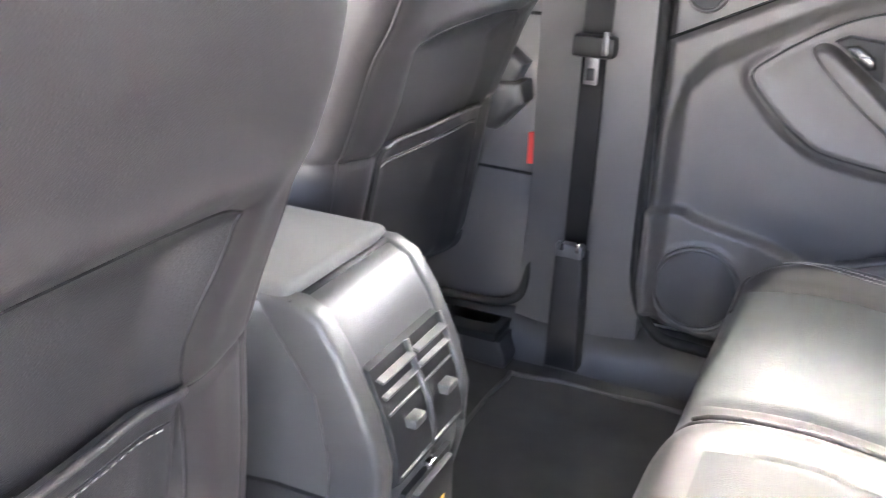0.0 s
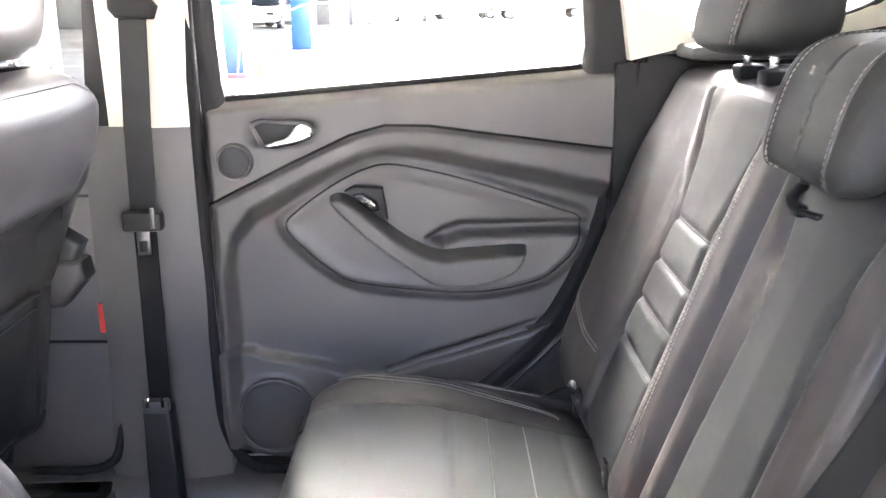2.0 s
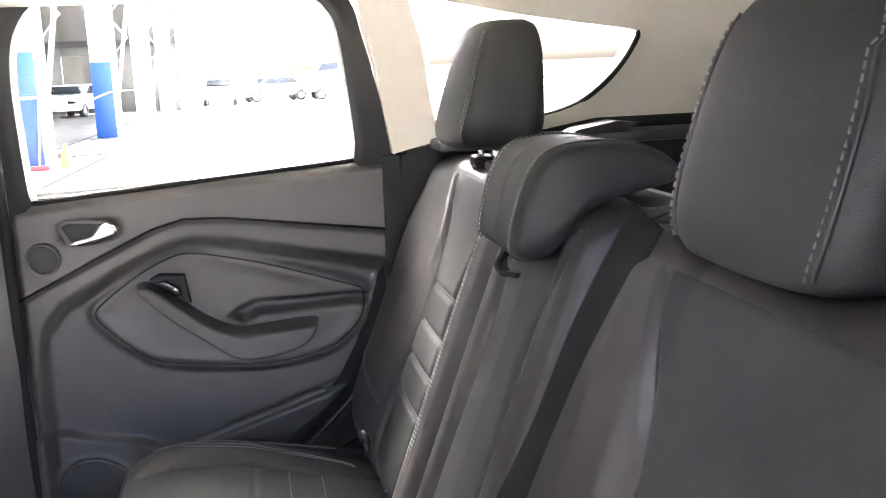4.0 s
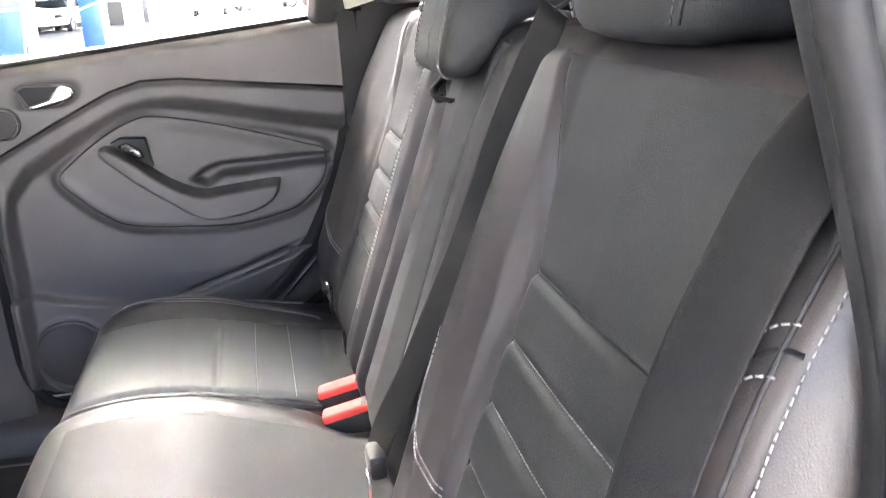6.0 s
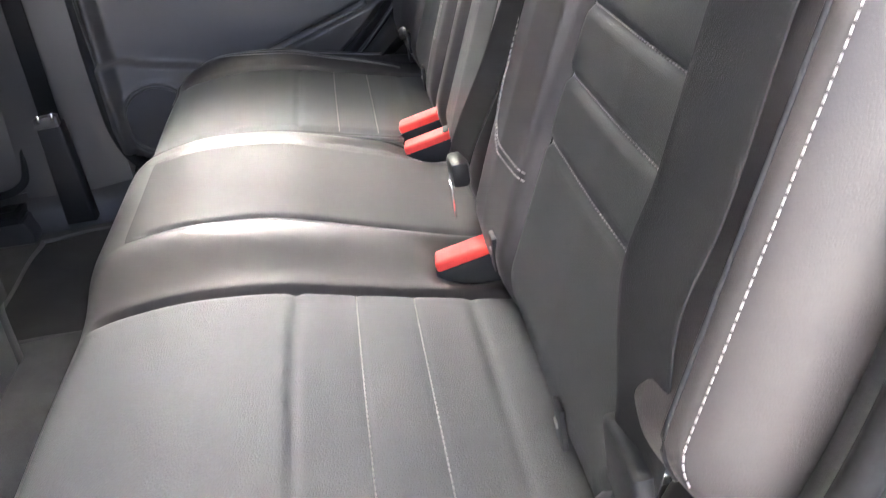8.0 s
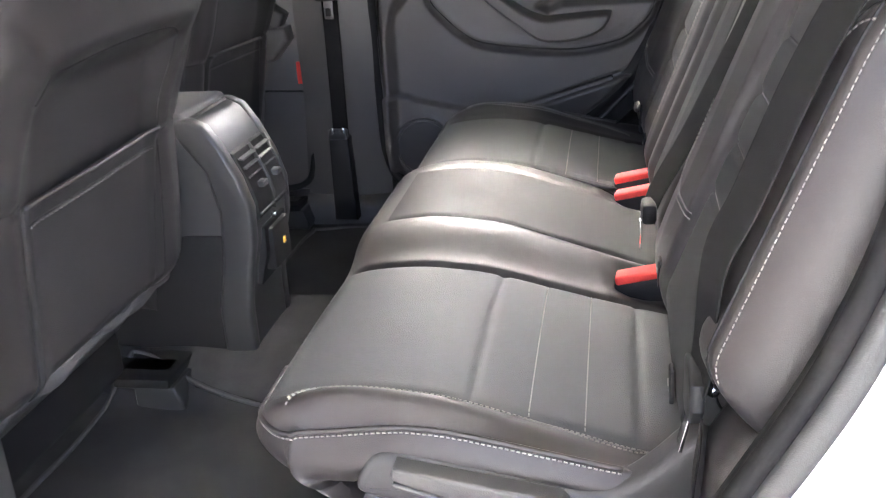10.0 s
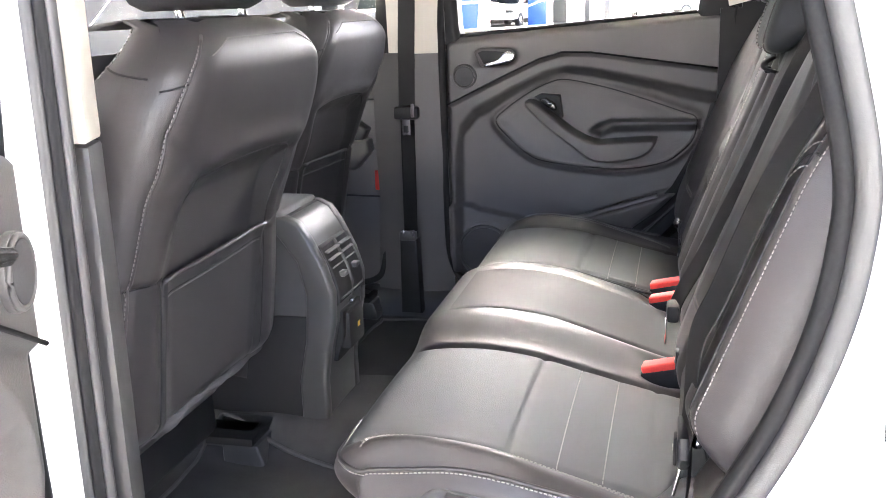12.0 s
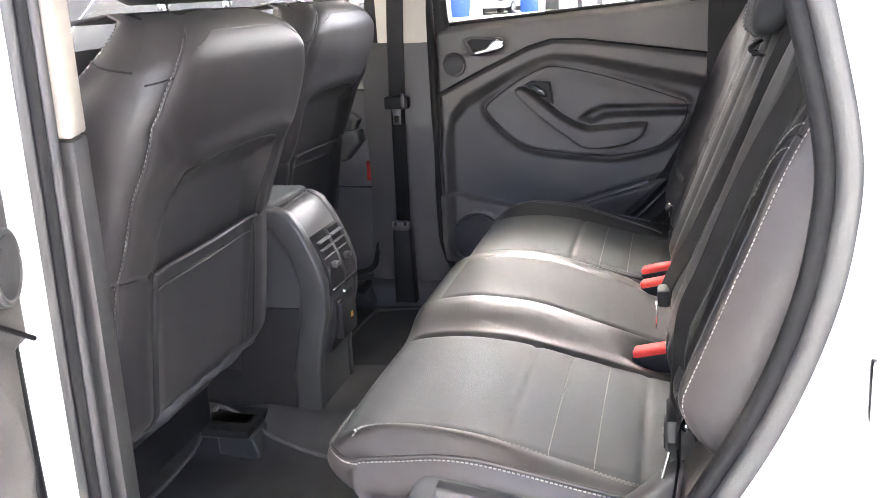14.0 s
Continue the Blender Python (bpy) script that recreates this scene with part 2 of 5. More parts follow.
def relief(name, us, vs, pos, material, parent=None, label="", mask=None, back=None, snap=()):
    """A sheet of points pos(U, V) -> x, y, z, cut by mask(U, V), closed at its rim by walls along back."""
    U, V = np.meshgrid(us, vs, indexing="ij")
    nu, nv = U.shape
    keep = np.ones((nu - 1, nv - 1), bool)
    if mask is not None:
        keep = mask((U[1:, 1:] + U[:-1, :-1]) / 2, (V[1:, 1:] + V[:-1, :-1]) / 2)
    if snap:
        pad = np.pad(keep, 1)
        count = pad[1:, 1:].astype(int) + pad[:-1, 1:] + pad[1:, :-1] + pad[:-1, :-1]
        rim = (count > 0) & (count < 4)
        reach = 1.6 * max(us[1] - us[0], vs[1] - vs[0])
        u, v = nearest(U[rim], V[rim], snap, reach)
        U, V = U.copy(), V.copy()
        U[rim], V[rim] = u, v
    X, Y, Z = pos(U, V)
    P = np.stack([X, Y, Z], -1)
    idx = np.arange(nu * nv).reshape(nu, nv)
    a, b, c, d = idx[:-1, :-1][keep], idx[1:, :-1][keep], idx[1:, 1:][keep], idx[:-1, 1:][keep]
    quads = np.stack([a, b, c, d], -1)
    used, inv = np.unique(quads, return_inverse=True)
    quads = inv.reshape(-1, 4)
    verts = P.reshape(-1, 3)[used].tolist()
    faces = quads.tolist()
    if back is not None:
        edges = {}
        for q in faces:
            for i in range(4):
                e = (q[i], q[(i + 1) % 4])
                if (e[1], e[0]) in edges:
                    del edges[(e[1], e[0])]
                else:
                    edges[e] = 1
        made = {}
        for e in edges:
            for v in e:
                if v not in made:
                    made[v] = len(verts)
                    verts.append(verts[v])
                    verts.append([verts[v][k] + back[k] for k in range(3)])
        for e0, e1 in edges:
            faces.append((made[e1], made[e0], made[e0] + 1, made[e1] + 1))
    return mesh_ob(name, verts, faces, material, parent, label)


def nearest(u, v, polys, reach):
    """Each (u, v) moved to the nearest point of the outlines, where one lies within reach."""
    best, bu, bv = np.full(u.shape, reach), u.copy(), v.copy()
    for poly in polys:
        for (x0, y0), (x1, y1) in zip(poly, poly[1:] + poly[:1]):
            dx, dy = x1 - x0, y1 - y0
            t = np.clip(((u - x0) * dx + (v - y0) * dy) / (dx * dx + dy * dy + 1e-12), 0, 1)
            px, py = x0 + t * dx, y0 + t * dy
            d = np.hypot(u - px, v - py)
            near = d < best
            best, bu, bv = np.where(near, d, best), np.where(near, px, bu), np.where(near, py, bv)
    return bu, bv


def sweep(name, curve, section, material, parent=None, label="", n=90):
    """A strip along a curve of (x, z): section holds (outward offset, y) pairs."""
    C = smooth_line([(x, 0, z) for x, z in curve], n)
    verts, faces = [], []
    k = len(section)
    for i, p in enumerate(C):
        d = (C[min(i + 1, len(C) - 1)] - C[max(i - 1, 0)]).normalized()
        out = Vector((-d.z, 0, d.x))
        verts += [(p.x + out.x * o, y, p.z + out.z * o) for o, y in section]
    for i in range(len(C) - 1):
        for j in range(k - 1):
            faces.append((i * k + j, i * k + j + 1, (i + 1) * k + j + 1, (i + 1) * k + j))
    return mesh_ob(name, verts, faces, material, parent, label)


def seg_dist(U, V, pts):
    """Distance of every (U, V) from a line of points."""
    best = np.full(U.shape, 1e9)
    for (x0, y0), (x1, y1) in zip(pts, pts[1:]):
        dx, dy = x1 - x0, y1 - y0
        t = np.clip(((U - x0) * dx + (V - y0) * dy) / (dx * dx + dy * dy + 1e-12), 0, 1)
        best = np.minimum(best, np.hypot(U - x0 - t * dx, V - y0 - t * dy))
    return best


def inside(U, V, poly):
    hit = np.zeros(U.shape, bool)
    for (x0, y0), (x1, y1) in zip(poly, poly[1:] + poly[:1]):
        cross = (y0 > V) != (y1 > V)
        hit ^= cross & (U < (x1 - x0) * (V - y0) / (y1 - y0 + 1e-12) + x0)
    return hit


def sdf(U, V, poly):
    d = seg_dist(U, V, poly + poly[:1])
    return np.where(inside(U, V, poly), -d, d)


def ease(a, b, x):
    t = np.clip((np.asarray(x, float) - a) / (b - a), 0, 1)
    return t * t * (3 - 2 * t)


def groove(d, w, deep):
    return -deep * np.exp(-(d / w) ** 2)


def flow(xs, ys, x, soft=0.02):
    """A smooth curve through control values."""
    g = np.linspace(xs[0], xs[-1], 800)
    v = np.interp(g, xs, ys)
    k = max(1, int(soft / (g[1] - g[0])))
    ker = np.hanning(2 * k + 3)[1:-1]
    ker /= ker.sum()
    v = np.convolve(np.pad(v, k, mode="reflect", reflect_type="odd"), ker, "valid")
    return np.interp(x, g, v)


def disc(c, axis, r, depth, seg=32, bevel=0.002):
    bm = bmesh.new()
    bmesh.ops.create_cone(bm, cap_ends=True, segments=seg, radius1=r, radius2=r, depth=depth)
    if bevel:
        bmesh.ops.bevel(bm, geom=[e for e in bm.edges if abs(e.verts[0].co.z - e.verts[1].co.z) < 1e-6], offset=bevel, segments=2, profile=0.5, affect="EDGES")
    bm.transform(Matrix.Translation(c) @ Vector(axis).to_track_quat("Z", "Y").to_matrix().to_4x4())
    return bm


def ring(c, axis, r, thick, parent, name, material, label=""):
    m = Matrix.Translation(c) @ Vector(axis).to_track_quat("Z", "Y").to_matrix().to_4x4()
    pts = [m @ Vector((r * math.cos(2 * math.pi * i / 40), r * math.sin(2 * math.pi * i / 40), 0)) for i in range(40)]
    return rod(name, pts, thick, material, parent, label, sides=8, closed=True)


# ---- the car's shell ----
CY = 0.02  # middle of the car
floor = tagged(new("floor"), "dark charcoal carpet over the car floor", "floor", kind="structure")


def floor_pos(U, V):
    z = 0.452 + 0.06 * (1 - ease(0.10, 0.22, abs(V - 0.05))) * (1 - ease(0.5, 0.62, U) * 0.3)
    z = z + 0.03 * ease(0.70, 0.76, V) + 0.02 * ease(-0.60, -0.70, V)
    z = z + 0.05 * ease(0.60, 0.75, U)
    return U, V, z + 0.002 * np.sin(U * 40) * np.sin(V * 31)


relief("carpet", np.linspace(-1.0, 1.9, 150), np.linspace(-0.72, 0.80, 90), floor_pos, CARPET, floor, back=(0, 0, -0.05))

ceiling = tagged(new("ceiling"), "cream cloth headliner under the roof", "headliner", kind="structure")
relief("lining", np.linspace(-0.9, 2.0, 60), np.linspace(-0.66, 0.70, 40),
       lambda U, V: (U, V, 1.535 - 0.22 * ((V - CY) / 0.7) ** 4 * 0.35 - 0.05 * ease(1.0, 2.0, U) - 0.03 * ease(0.3, -0.9, U)), CREAM, ceiling, back=(0, 0, 0.04))


def side_strip(name, outline, y0, y1, material, parent, label="", bevel=0.006):
    return part(name, prism(outline, "y", y0, y1, bevel), material, parent, label)


# far side: B pillar
pillar_b = tagged(new("pillar_trim_b"), "centre pillar trim, cream cloth above and dark plastic below", "pillar trim", kind="structure")
relief("upper_cover", np.linspace(0.30, 0.435, 16), np.linspace(1.112, 1.56, 20),
       lambda U, V: (U, 0.695 + 0.0 * V - 0.06 * (V - 1.11) - 0.01 * np.sin((U - 0.30) / 0.135 * np.pi), V), BEIGEPL, pillar_b, "cream upper pillar cover", back=(0, 0.06, 0))
relief("lower_cover", np.linspace(0.255, 0.436, 24), np.linspace(0.50, 1.114, 60),
       lambda U, V: (U - 0.02 * ease(0.8, 0.5, V) * (U < 0.3), 0.700 + 0.035 * ease(0.95, 0.52, V) - 0.012 * np.sin((U - 0.255) / 0.18 * np.pi), V), PILLARPL, pillar_b, "dark grained lower pillar cover", back=(0, 0.06, 0))
sill_far = tagged(new("door_sill"), "dark plastic sill trim along the floor edge", "sill trim", kind="structure")
part("sill_cover", prism([(0.695, 0.44), (0.70, 0.49), (0.72, 0.512), (0.78, 0.525), (0.80, 0.5), (0.80, 0.44)], "x", -0.9, 1.0, 0.006), DARKPL, sill_far)

# far side: C pillar, quarter window surround, cargo side
pillar_c = tagged(new("pillar_trim_c"), "cream rear pillar trim round the quarter window", "pillar trim", kind="structure")


def cpos(U, V):
    return U, 0.685 - 0.02 * ease(1.05, 1.25, U) - 0.10 * (V - 1.2) * ease(1.2, 1.5, V) * 0.6, V


QWIN = [(p.x, p.y) for p in smooth_line([(1.115, 1.46, 0), (1.135, 1.38, 0), (1.150, 1.27, 0), (1.17, 1.240, 0), (1.25, 1.243, 0), (1.33, 1.250, 0), (1.412, 1.272, 0), (1.476, 1.326, 0), (1.512, 1.375, 0), (1.515, 1.392, 0), (1.495, 1.398, 0), (1.40, 1.412, 0), (1.30, 1.428, 0), (1.15, 1.458, 0)], 90, True)]
QUP = [(1.04, 1.52), (1.03, 1.45), (1.055, 1.35), (1.078, 1.20), (1.17, 1.222), (1.30, 1.222), (1.44, 1.245), (1.95, 1.245), (1.95, 1.55), (1.04, 1.55)]
relief("cover", np.linspace(1.0, 1.95, 190), np.linspace(1.19, 1.55, 72), cpos, BEIGEPL, pillar_c, "cream moulded cover", back=(0, 0.05, 0),
       mask=lambda U, V: inside(U, V, QUP) & ~inside(U, V, QWIN), snap=[QUP, QWIN])
rod("window_seal", [(x, 0.672 - 0.02 * float(ease(1.26, 1.32, z)), z) for x, z in QWIN[18:55]], 0.005, RUBBER, pillar_c, up=(0, 1, 0))
cargo = tagged(new("cargo_side_trim"), "dark moulded plastic side trim of the cargo bay", "side trim", kind="structure")
relief("panel", np.linspace(1.06, 1.95, 60), np.linspace(0.5, 1.246, 60),
       lambda U, V: (U, 0.675 + 0.02 * ease(1.24, 1.2, V) - 0.04 * ease(1.20, 1.10, V) * ease(1.2, 1.3, U), V), BLACKPL, cargo, back=(0, 0.06, 0),
       mask=lambda U, V: V < np.interp(U, [1.06, 1.078, 1.17, 1.22], [1.19, 1.195, 1.218, 1.25]))
part("ledge", box((1.14, 0.58, 1.205), (1.95, 0.675, 1.225), 0.008), DARKPL, cargo)
part("cover_catch", prism([(1.36, 1.222), (1.46, 1.222), (1.49, 1.238), (1.45, 1.243), (1.38, 1.232)], "y", 0.58, 0.64), BLACKPL, cargo)
part("hatch_panel", box((1.93, -0.66, 0.5), (1.97, 0.70, 1.22), 0.01), DARKPL, cargo)
# out of view: added so less light from behind reaches the cargo side
part("hatch_lower_rail", box((1.94, -0.70, 1.222), (1.98, 0.72, 1.29), 0.01), BEIGEPL, cargo, "cream hatch lining")
part("hatch_upper_rail", box((1.94, -0.70, 1.45), (1.98, 0.72, 1.56), 0.01), BEIGEPL, cargo, "cream hatch lining")
for y in (-0.64, 0.64):
    part("hatch_side_rail", box((1.942, y - 0.08, 1.28), (1.978, y + 0.08, 1.46), 0.008), BEIGEPL, cargo, "cream hatch lining")
part("hatch_window", box((1.955, -0.57, 1.28), (1.962, 0.57, 1.46), 0.0), DARKGLASS, cargo, "opaque rear pane added to cut light")
part("load_floor", box((1.22, -0.64, 0.62), (1.95, 0.66, 0.66), 0.01), CARPET, cargo)

# ---- far rear door ----
HZ = [0.43, 0.469, 1.01, 1.09]


def sill(x):
    return np.interp(x, HZ, [1.14, 1.148, 1.189, 1.193])


CREASE = [(0.43, 0.985), (0.559, 1.048), (0.66, 1.094), (0.713, 1.108), (0.78, 1.106), (1.10, 1.061)]
BEVEL = [(0.452, 0.60), (0.452, 0.89), (0.466, 0.945), (0.50, 0.985), (0.599, 1.036), (0.68, 1.072), (0.72, 1.080), (0.78, 1.075), (0.891, 1.052), (1.06, 1.015), (1.10, 1.008)]
POCKET = [(p.x, p.y) for p in smooth_line([(0.549, 0.945, 0), (0.575, 0.975, 0), (0.631, 1.013, 0), (0.68, 1.036, 0), (0.72, 1.042, 0), (0.80, 1.026, 0), (0.869, 1.006, 0), (0.98, 0.968, 0), (1.018, 0.95, 0),
                                       (1.012, 0.905, 0), (0.985, 0.872, 0), (0.945, 0.847, 0), (0.857, 0.831, 0), (0.76, 0.836, 0), (0.66, 0.850, 0), (0.62, 0.870, 0), (0.58, 0.905, 0)], 96, True)]
CUP = [(0.770, 0.920), (0.795, 0.938), (0.825, 0.948), (1.03, 0.947), (1.03, 0.925), (0.83, 0.920), (0.80, 0.905)]
SPEAKER = (0.517, 0.622)
PANEL_EDGE = [(0.433, 1.20), (0.433, 0.62), (0.44, 0.575), (0.47, 0.548), (0.53, 0.538), (0.72, 0.538), (0.80, 0.60), (0.87, 0.668), (0.93, 0.722), (0.985, 0.782), (1.015, 0.84), (1.055, 0.945), (1.082, 1.06), (1.088, 1.20)]


def door_depth(U, V):
    y = 0.708 + 0 * U
    below = seg_below(U, V, CREASE)
    y = y + 0.010 * ease(0.0, 0.012, below)
    under = seg_below(U, V, BEVEL[1:])
    y = y + 0.036 * ease(0.0, 0.040, under) * ease(0.440, 0.468, U)
    s = sdf(U, V, POCKET)
    y = y - 0.014 * ease(0.02, 0.0, s) * (s > 0) - np.where(s <= 0, 0.014 - 0.004 * ease(0, -0.03, s), 0)
    y = y + 0.003 * np.exp(-(s / 0.0028) ** 2)
    c = sdf(U, V, CUP)
    y = y + 0.030 * ease(0.004, -0.012, c)
    low = 0.705 + (U - 0.739) * 0.315 - V
    pk = ease(0.0, 0.010, low) * ease(0.66, 0.74, U)
    y = y - 0.022 * pk * ease(0.10, 0.0, low) + 0.006 * np.exp(-((low + 0.003) / 0.004) ** 2) * (U > 0.74)
    ledge = np.interp(U, [0.43, 0.486, 0.50, 0.60, 0.66], [0.744, 0.740, 0.732, 0.712, 0.69]) - V
    y = y - 0.022 * ease(0.0, 0.008, ledge) * ease(0.70, 0.62, U)
    r = np.hypot(U - SPEAKER[0], V - SPEAKER[1])
    y = y + 0.006 * ease(0.068, 0.060, r) - 0.004 * np.exp(-((r - 0.070) / 0.004) ** 2)
    y = y + 0.018 * np.exp(-((U - 0.555 - (V - 1.098) * 0.25) / 0.044) ** 4 - ((V - 1.098) / 0.017) ** 4)
    top = sill(U) - V
    y = y + 0.020 * ease(0.018, 0.0, top)
    rim = -sdf(U, V, PANEL_EDGE)
    return y + 0.014 * ease(0.014, 0.0, rim)


def seg_below(U, V, line):
    return np.interp(U, [p[0] for p in line], [p[1] for p in line]) - V


door = tagged(new("rear_door"), "closed rear door with dark grained plastic panel and armrest", "car door", "rear doors")
relief("door_panel", np.arange(0.430, 1.094, 0.004), np.arange(0.534, 1.2, 0.004), lambda U, V: (U, door_depth(U, V), np.minimum(V, sill(U))), DOORPL, door, back=(0, 0.05, 0),
       mask=lambda U, V: inside(U, V, PANEL_EDGE) & (V < sill(U) + 0.004), snap=[PANEL_EDGE], label="dark grained moulded inner panel")
rod("trim_seam", [(x, 0.7085, z) for x, z in CREASE], 0.0022, RUBBER, door)
rod("pocket_seam", [(x, door_depth(np.array([x]), np.array([z]))[0] - 0.002, z) for x, z in POCKET], 0.0015, BLACKPL, door, closed=True)
rod("window_gasket", [(x, 0.722, float(sill(x)) + 0.001) for x in np.linspace(0.472, 1.012, 20)], 0.0045, RUBBER, door, "black rubber window gasket")
# armrest with pull grip
ARM = [(p.x, p.y) for p in smooth_line([(0.682, 0.972, 0), (0.74, 0.927, 0), (0.79, 0.904, 0), (0.83, 0.905, 0), (0.922, 0.910, 0), (0.930, 0.900, 0), (0.918, 0.878, 0), (0.89, 0.862, 0), (0.84, 0.852, 0), (0.785, 0.855, 0), (0.735, 0.888, 0), (0.67, 0.938, 0), (0.622, 0.985, 0), (0.640, 0.998, 0)], 90, True)]


def arm_depth(U, V):
    s = -sdf(U, V, ARM)
    thick = np.interp(U, [0.62, 0.68, 0.78, 0.95], [0.030, 0.048, 0.058, 0.050])
    return 0.735 - thick * np.sqrt(np.clip(1 - (1 - np.clip(s / 0.008, 0, 1)) ** 2, 0, 1))


relief("armrest", np.arange(0.612, 0.937, 0.0025), np.arange(0.848, 1.016, 0.0025), lambda U, V: (U, arm_depth(U, V), V), DOORPL, door, "smooth armrest with pull grip",
       mask=lambda U, V: sdf(U, V, ARM) < 0.0, back=(0, 0.03, 0), snap=[ARM])
sw = part("switch_plate", prism([(0.646, 1.004), (0.662, 1.012), (0.706, 1.008), (0.713, 0.957), (0.700, 0.962), (0.672, 0.985)], "y", 0.716, 0.742, 0.004), BLACKPL, door, "black window switch plate")
part("window_switch", prism([(0.660, 1.001), (0.675, 1.004), (0.697, 0.990), (0.701, 0.976), (0.690, 0.974), (0.670, 0.988)], "y", 0.704, 0.718, 0.004, 3), DARKGLOSS, sw, "glossy rocker switch")
part("switch_edge", box((0.680, 0.702, 0.9895), (0.690, 0.705, 0.992), 0.0008), STEEL, sw)
rod("pocket_lip", [(x, float(door_depth(np.array([x]), np.array([0.7035 + (x - 0.739) * 0.315]))[0]) - 0.003, 0.7035 + (x - 0.739) * 0.315) for x in np.linspace(0.70, 0.935, 30)], 0, DOORPL, door, "raised lip of the door pocket", flat=(0.007, 0.0055), up=(0, -0.6, 0.8))
# handle
hb = part("handle_bezel", prism([(0.508, 1.115), (0.525, 1.121), (0.596, 1.116), (0.608, 1.104), (0.604, 1.092), (0.575, 1.079), (0.54, 1.074), (0.522, 1.079)], "y", 0.700, 0.712, 0.004), DOORPL, door, "raised handle surround")
part("handle_recess", prism([(0.516, 1.110), (0.528, 1.115), (0.585, 1.111), (0.596, 1.100), (0.575, 1.086), (0.545, 1.081), (0.530, 1.084)], "y", 0.6985, 0.704, 0.001), BLACKPL, hb, "black recess")
part("door_handle", prism([(0.530, 1.079), (0.537, 1.087), (0.566, 1.094), (0.578, 1.109), (0.590, 1.114), (0.604, 1.108), (0.608, 1.098), (0.602, 1.090), (0.57, 1.081), (0.545, 1.076)], "y", 0.682, 0.699, 0.005, 3), CHROME, hb, "satin chrome pull lever")
tw = part("tweeter", disc((0.482, 0.708, 1.056), (0, -1, 0), 0.029, 0.012), DOORPL, door, "small round tweeter")
part("grille", disc((0.482, 0.701, 1.056), (0, -1, 0), 0.023, 0.004, bevel=0.001), MESHBLK, tw, "dark mesh grille")
ring((0.482, 0.701, 1.056), (0, -1, 0), 0.0255, 0.0026, tw, "bezel", DOORPL)
sp = part("speaker_grille", disc((SPEAKER[0], 0.734, SPEAKER[1]), (0, -1, 0), 0.060, 0.006), MESHBLK, door, "round dark speaker grille")
ring((SPEAKER[0], 0.729, SPEAKER[1]), (0, -1, 0), 0.064, 0.004, sp, "rim", DARKPL)
# window frame and pane
WIN = [(0.474, 1.128), *[(p.x, p.y) for p in smooth_line([(0.466, 1.17, 0), (0.463, 1.25, 0), (0.463, 1.36, 0), (0.478, 1.43, 0), (0.52, 1.475, 0), (0.60, 1.492, 0), (0.80, 1.492, 0), (0.94, 1.475, 0), (0.982, 1.445, 0), (0.998, 1.40, 0), (1.010, 1.30, 0), (1.017, 1.22, 0)], 80)], (1.010, 1.170)]
WOUT = [(0.434, 1.118), *[(p.x, p.y) for p in smooth_line([(0.433, 1.14, 0), (0.428, 1.25, 0), (0.428, 1.38, 0), (0.445, 1.465, 0), (0.50, 1.515, 0), (0.60, 1.532, 0), (0.80, 1.532, 0), (0.97, 1.515, 0), (1.02, 1.46, 0), (1.038, 1.40, 0), (1.062, 1.30, 0), (1.085, 1.19, 0)], 80)], (1.085, 1.155)]
fr = relief("window_frame", np.arange(0.42, 1.10, 0.005), np.arange(1.11, 1.54, 0.005), lambda U, V: (U, 0.716 - 0.05 * (V - 1.15) + 0.012 * ease(0.012, 0, np.abs(sdf(U, V, WIN))), V), BLACKPL, door, "black window frame",
            mask=lambda U, V: inside(U, V, WOUT) & ~inside(U, V, WIN), back=(0, 0.05, 0), snap=[WOUT, WIN])
pane = part("window_pane", prism(WIN, "y", 0.738, 0.742, 0), GLASS, door, "clear side window glass", smooth=False)
pane.visible_shadow = False
part("door_skin", prism([(0.42, 0.40), (0.42, 1.16), (1.08, 1.18), (1.05, 0.95), (0.95, 0.75), (0.75, 0.40)], "y", 0.80, 0.845, 0.01), WHITE, door, "white painted outer skin")
part("inner_shell", prism([(0.43, 0.53), (0.43, 1.15), (1.085, 1.18), (1.06, 0.95), (0.98, 0.77), (0.85, 0.64), (0.74, 0.53)], "y", 0.775, 0.798, 0.004), BLACKPL, door, "black inner shell")
# door seals
FAR_SEAL = (smooth_line([(0.432, 0.690, 1.53), (0.430, 0.693, 1.3), (0.430, 0.700, 1.0), (0.426, 0.722, 0.7), (0.432, 0.728, 0.60), (0.465, 0.728, 0.540), (0.53, 0.726, 0.528), (0.72, 0.722, 0.526)], 70))
rod("far_seal", FAR_SEAL, 0.0095, RUBBER, None, up=(0, 1, 0))
tagged(bpy.data.objects["far_seal"], "black rubber seal round the closed rear door", "door seal", kind="structure")
bpy.data.objects["far_seal"].name = "door_seal"
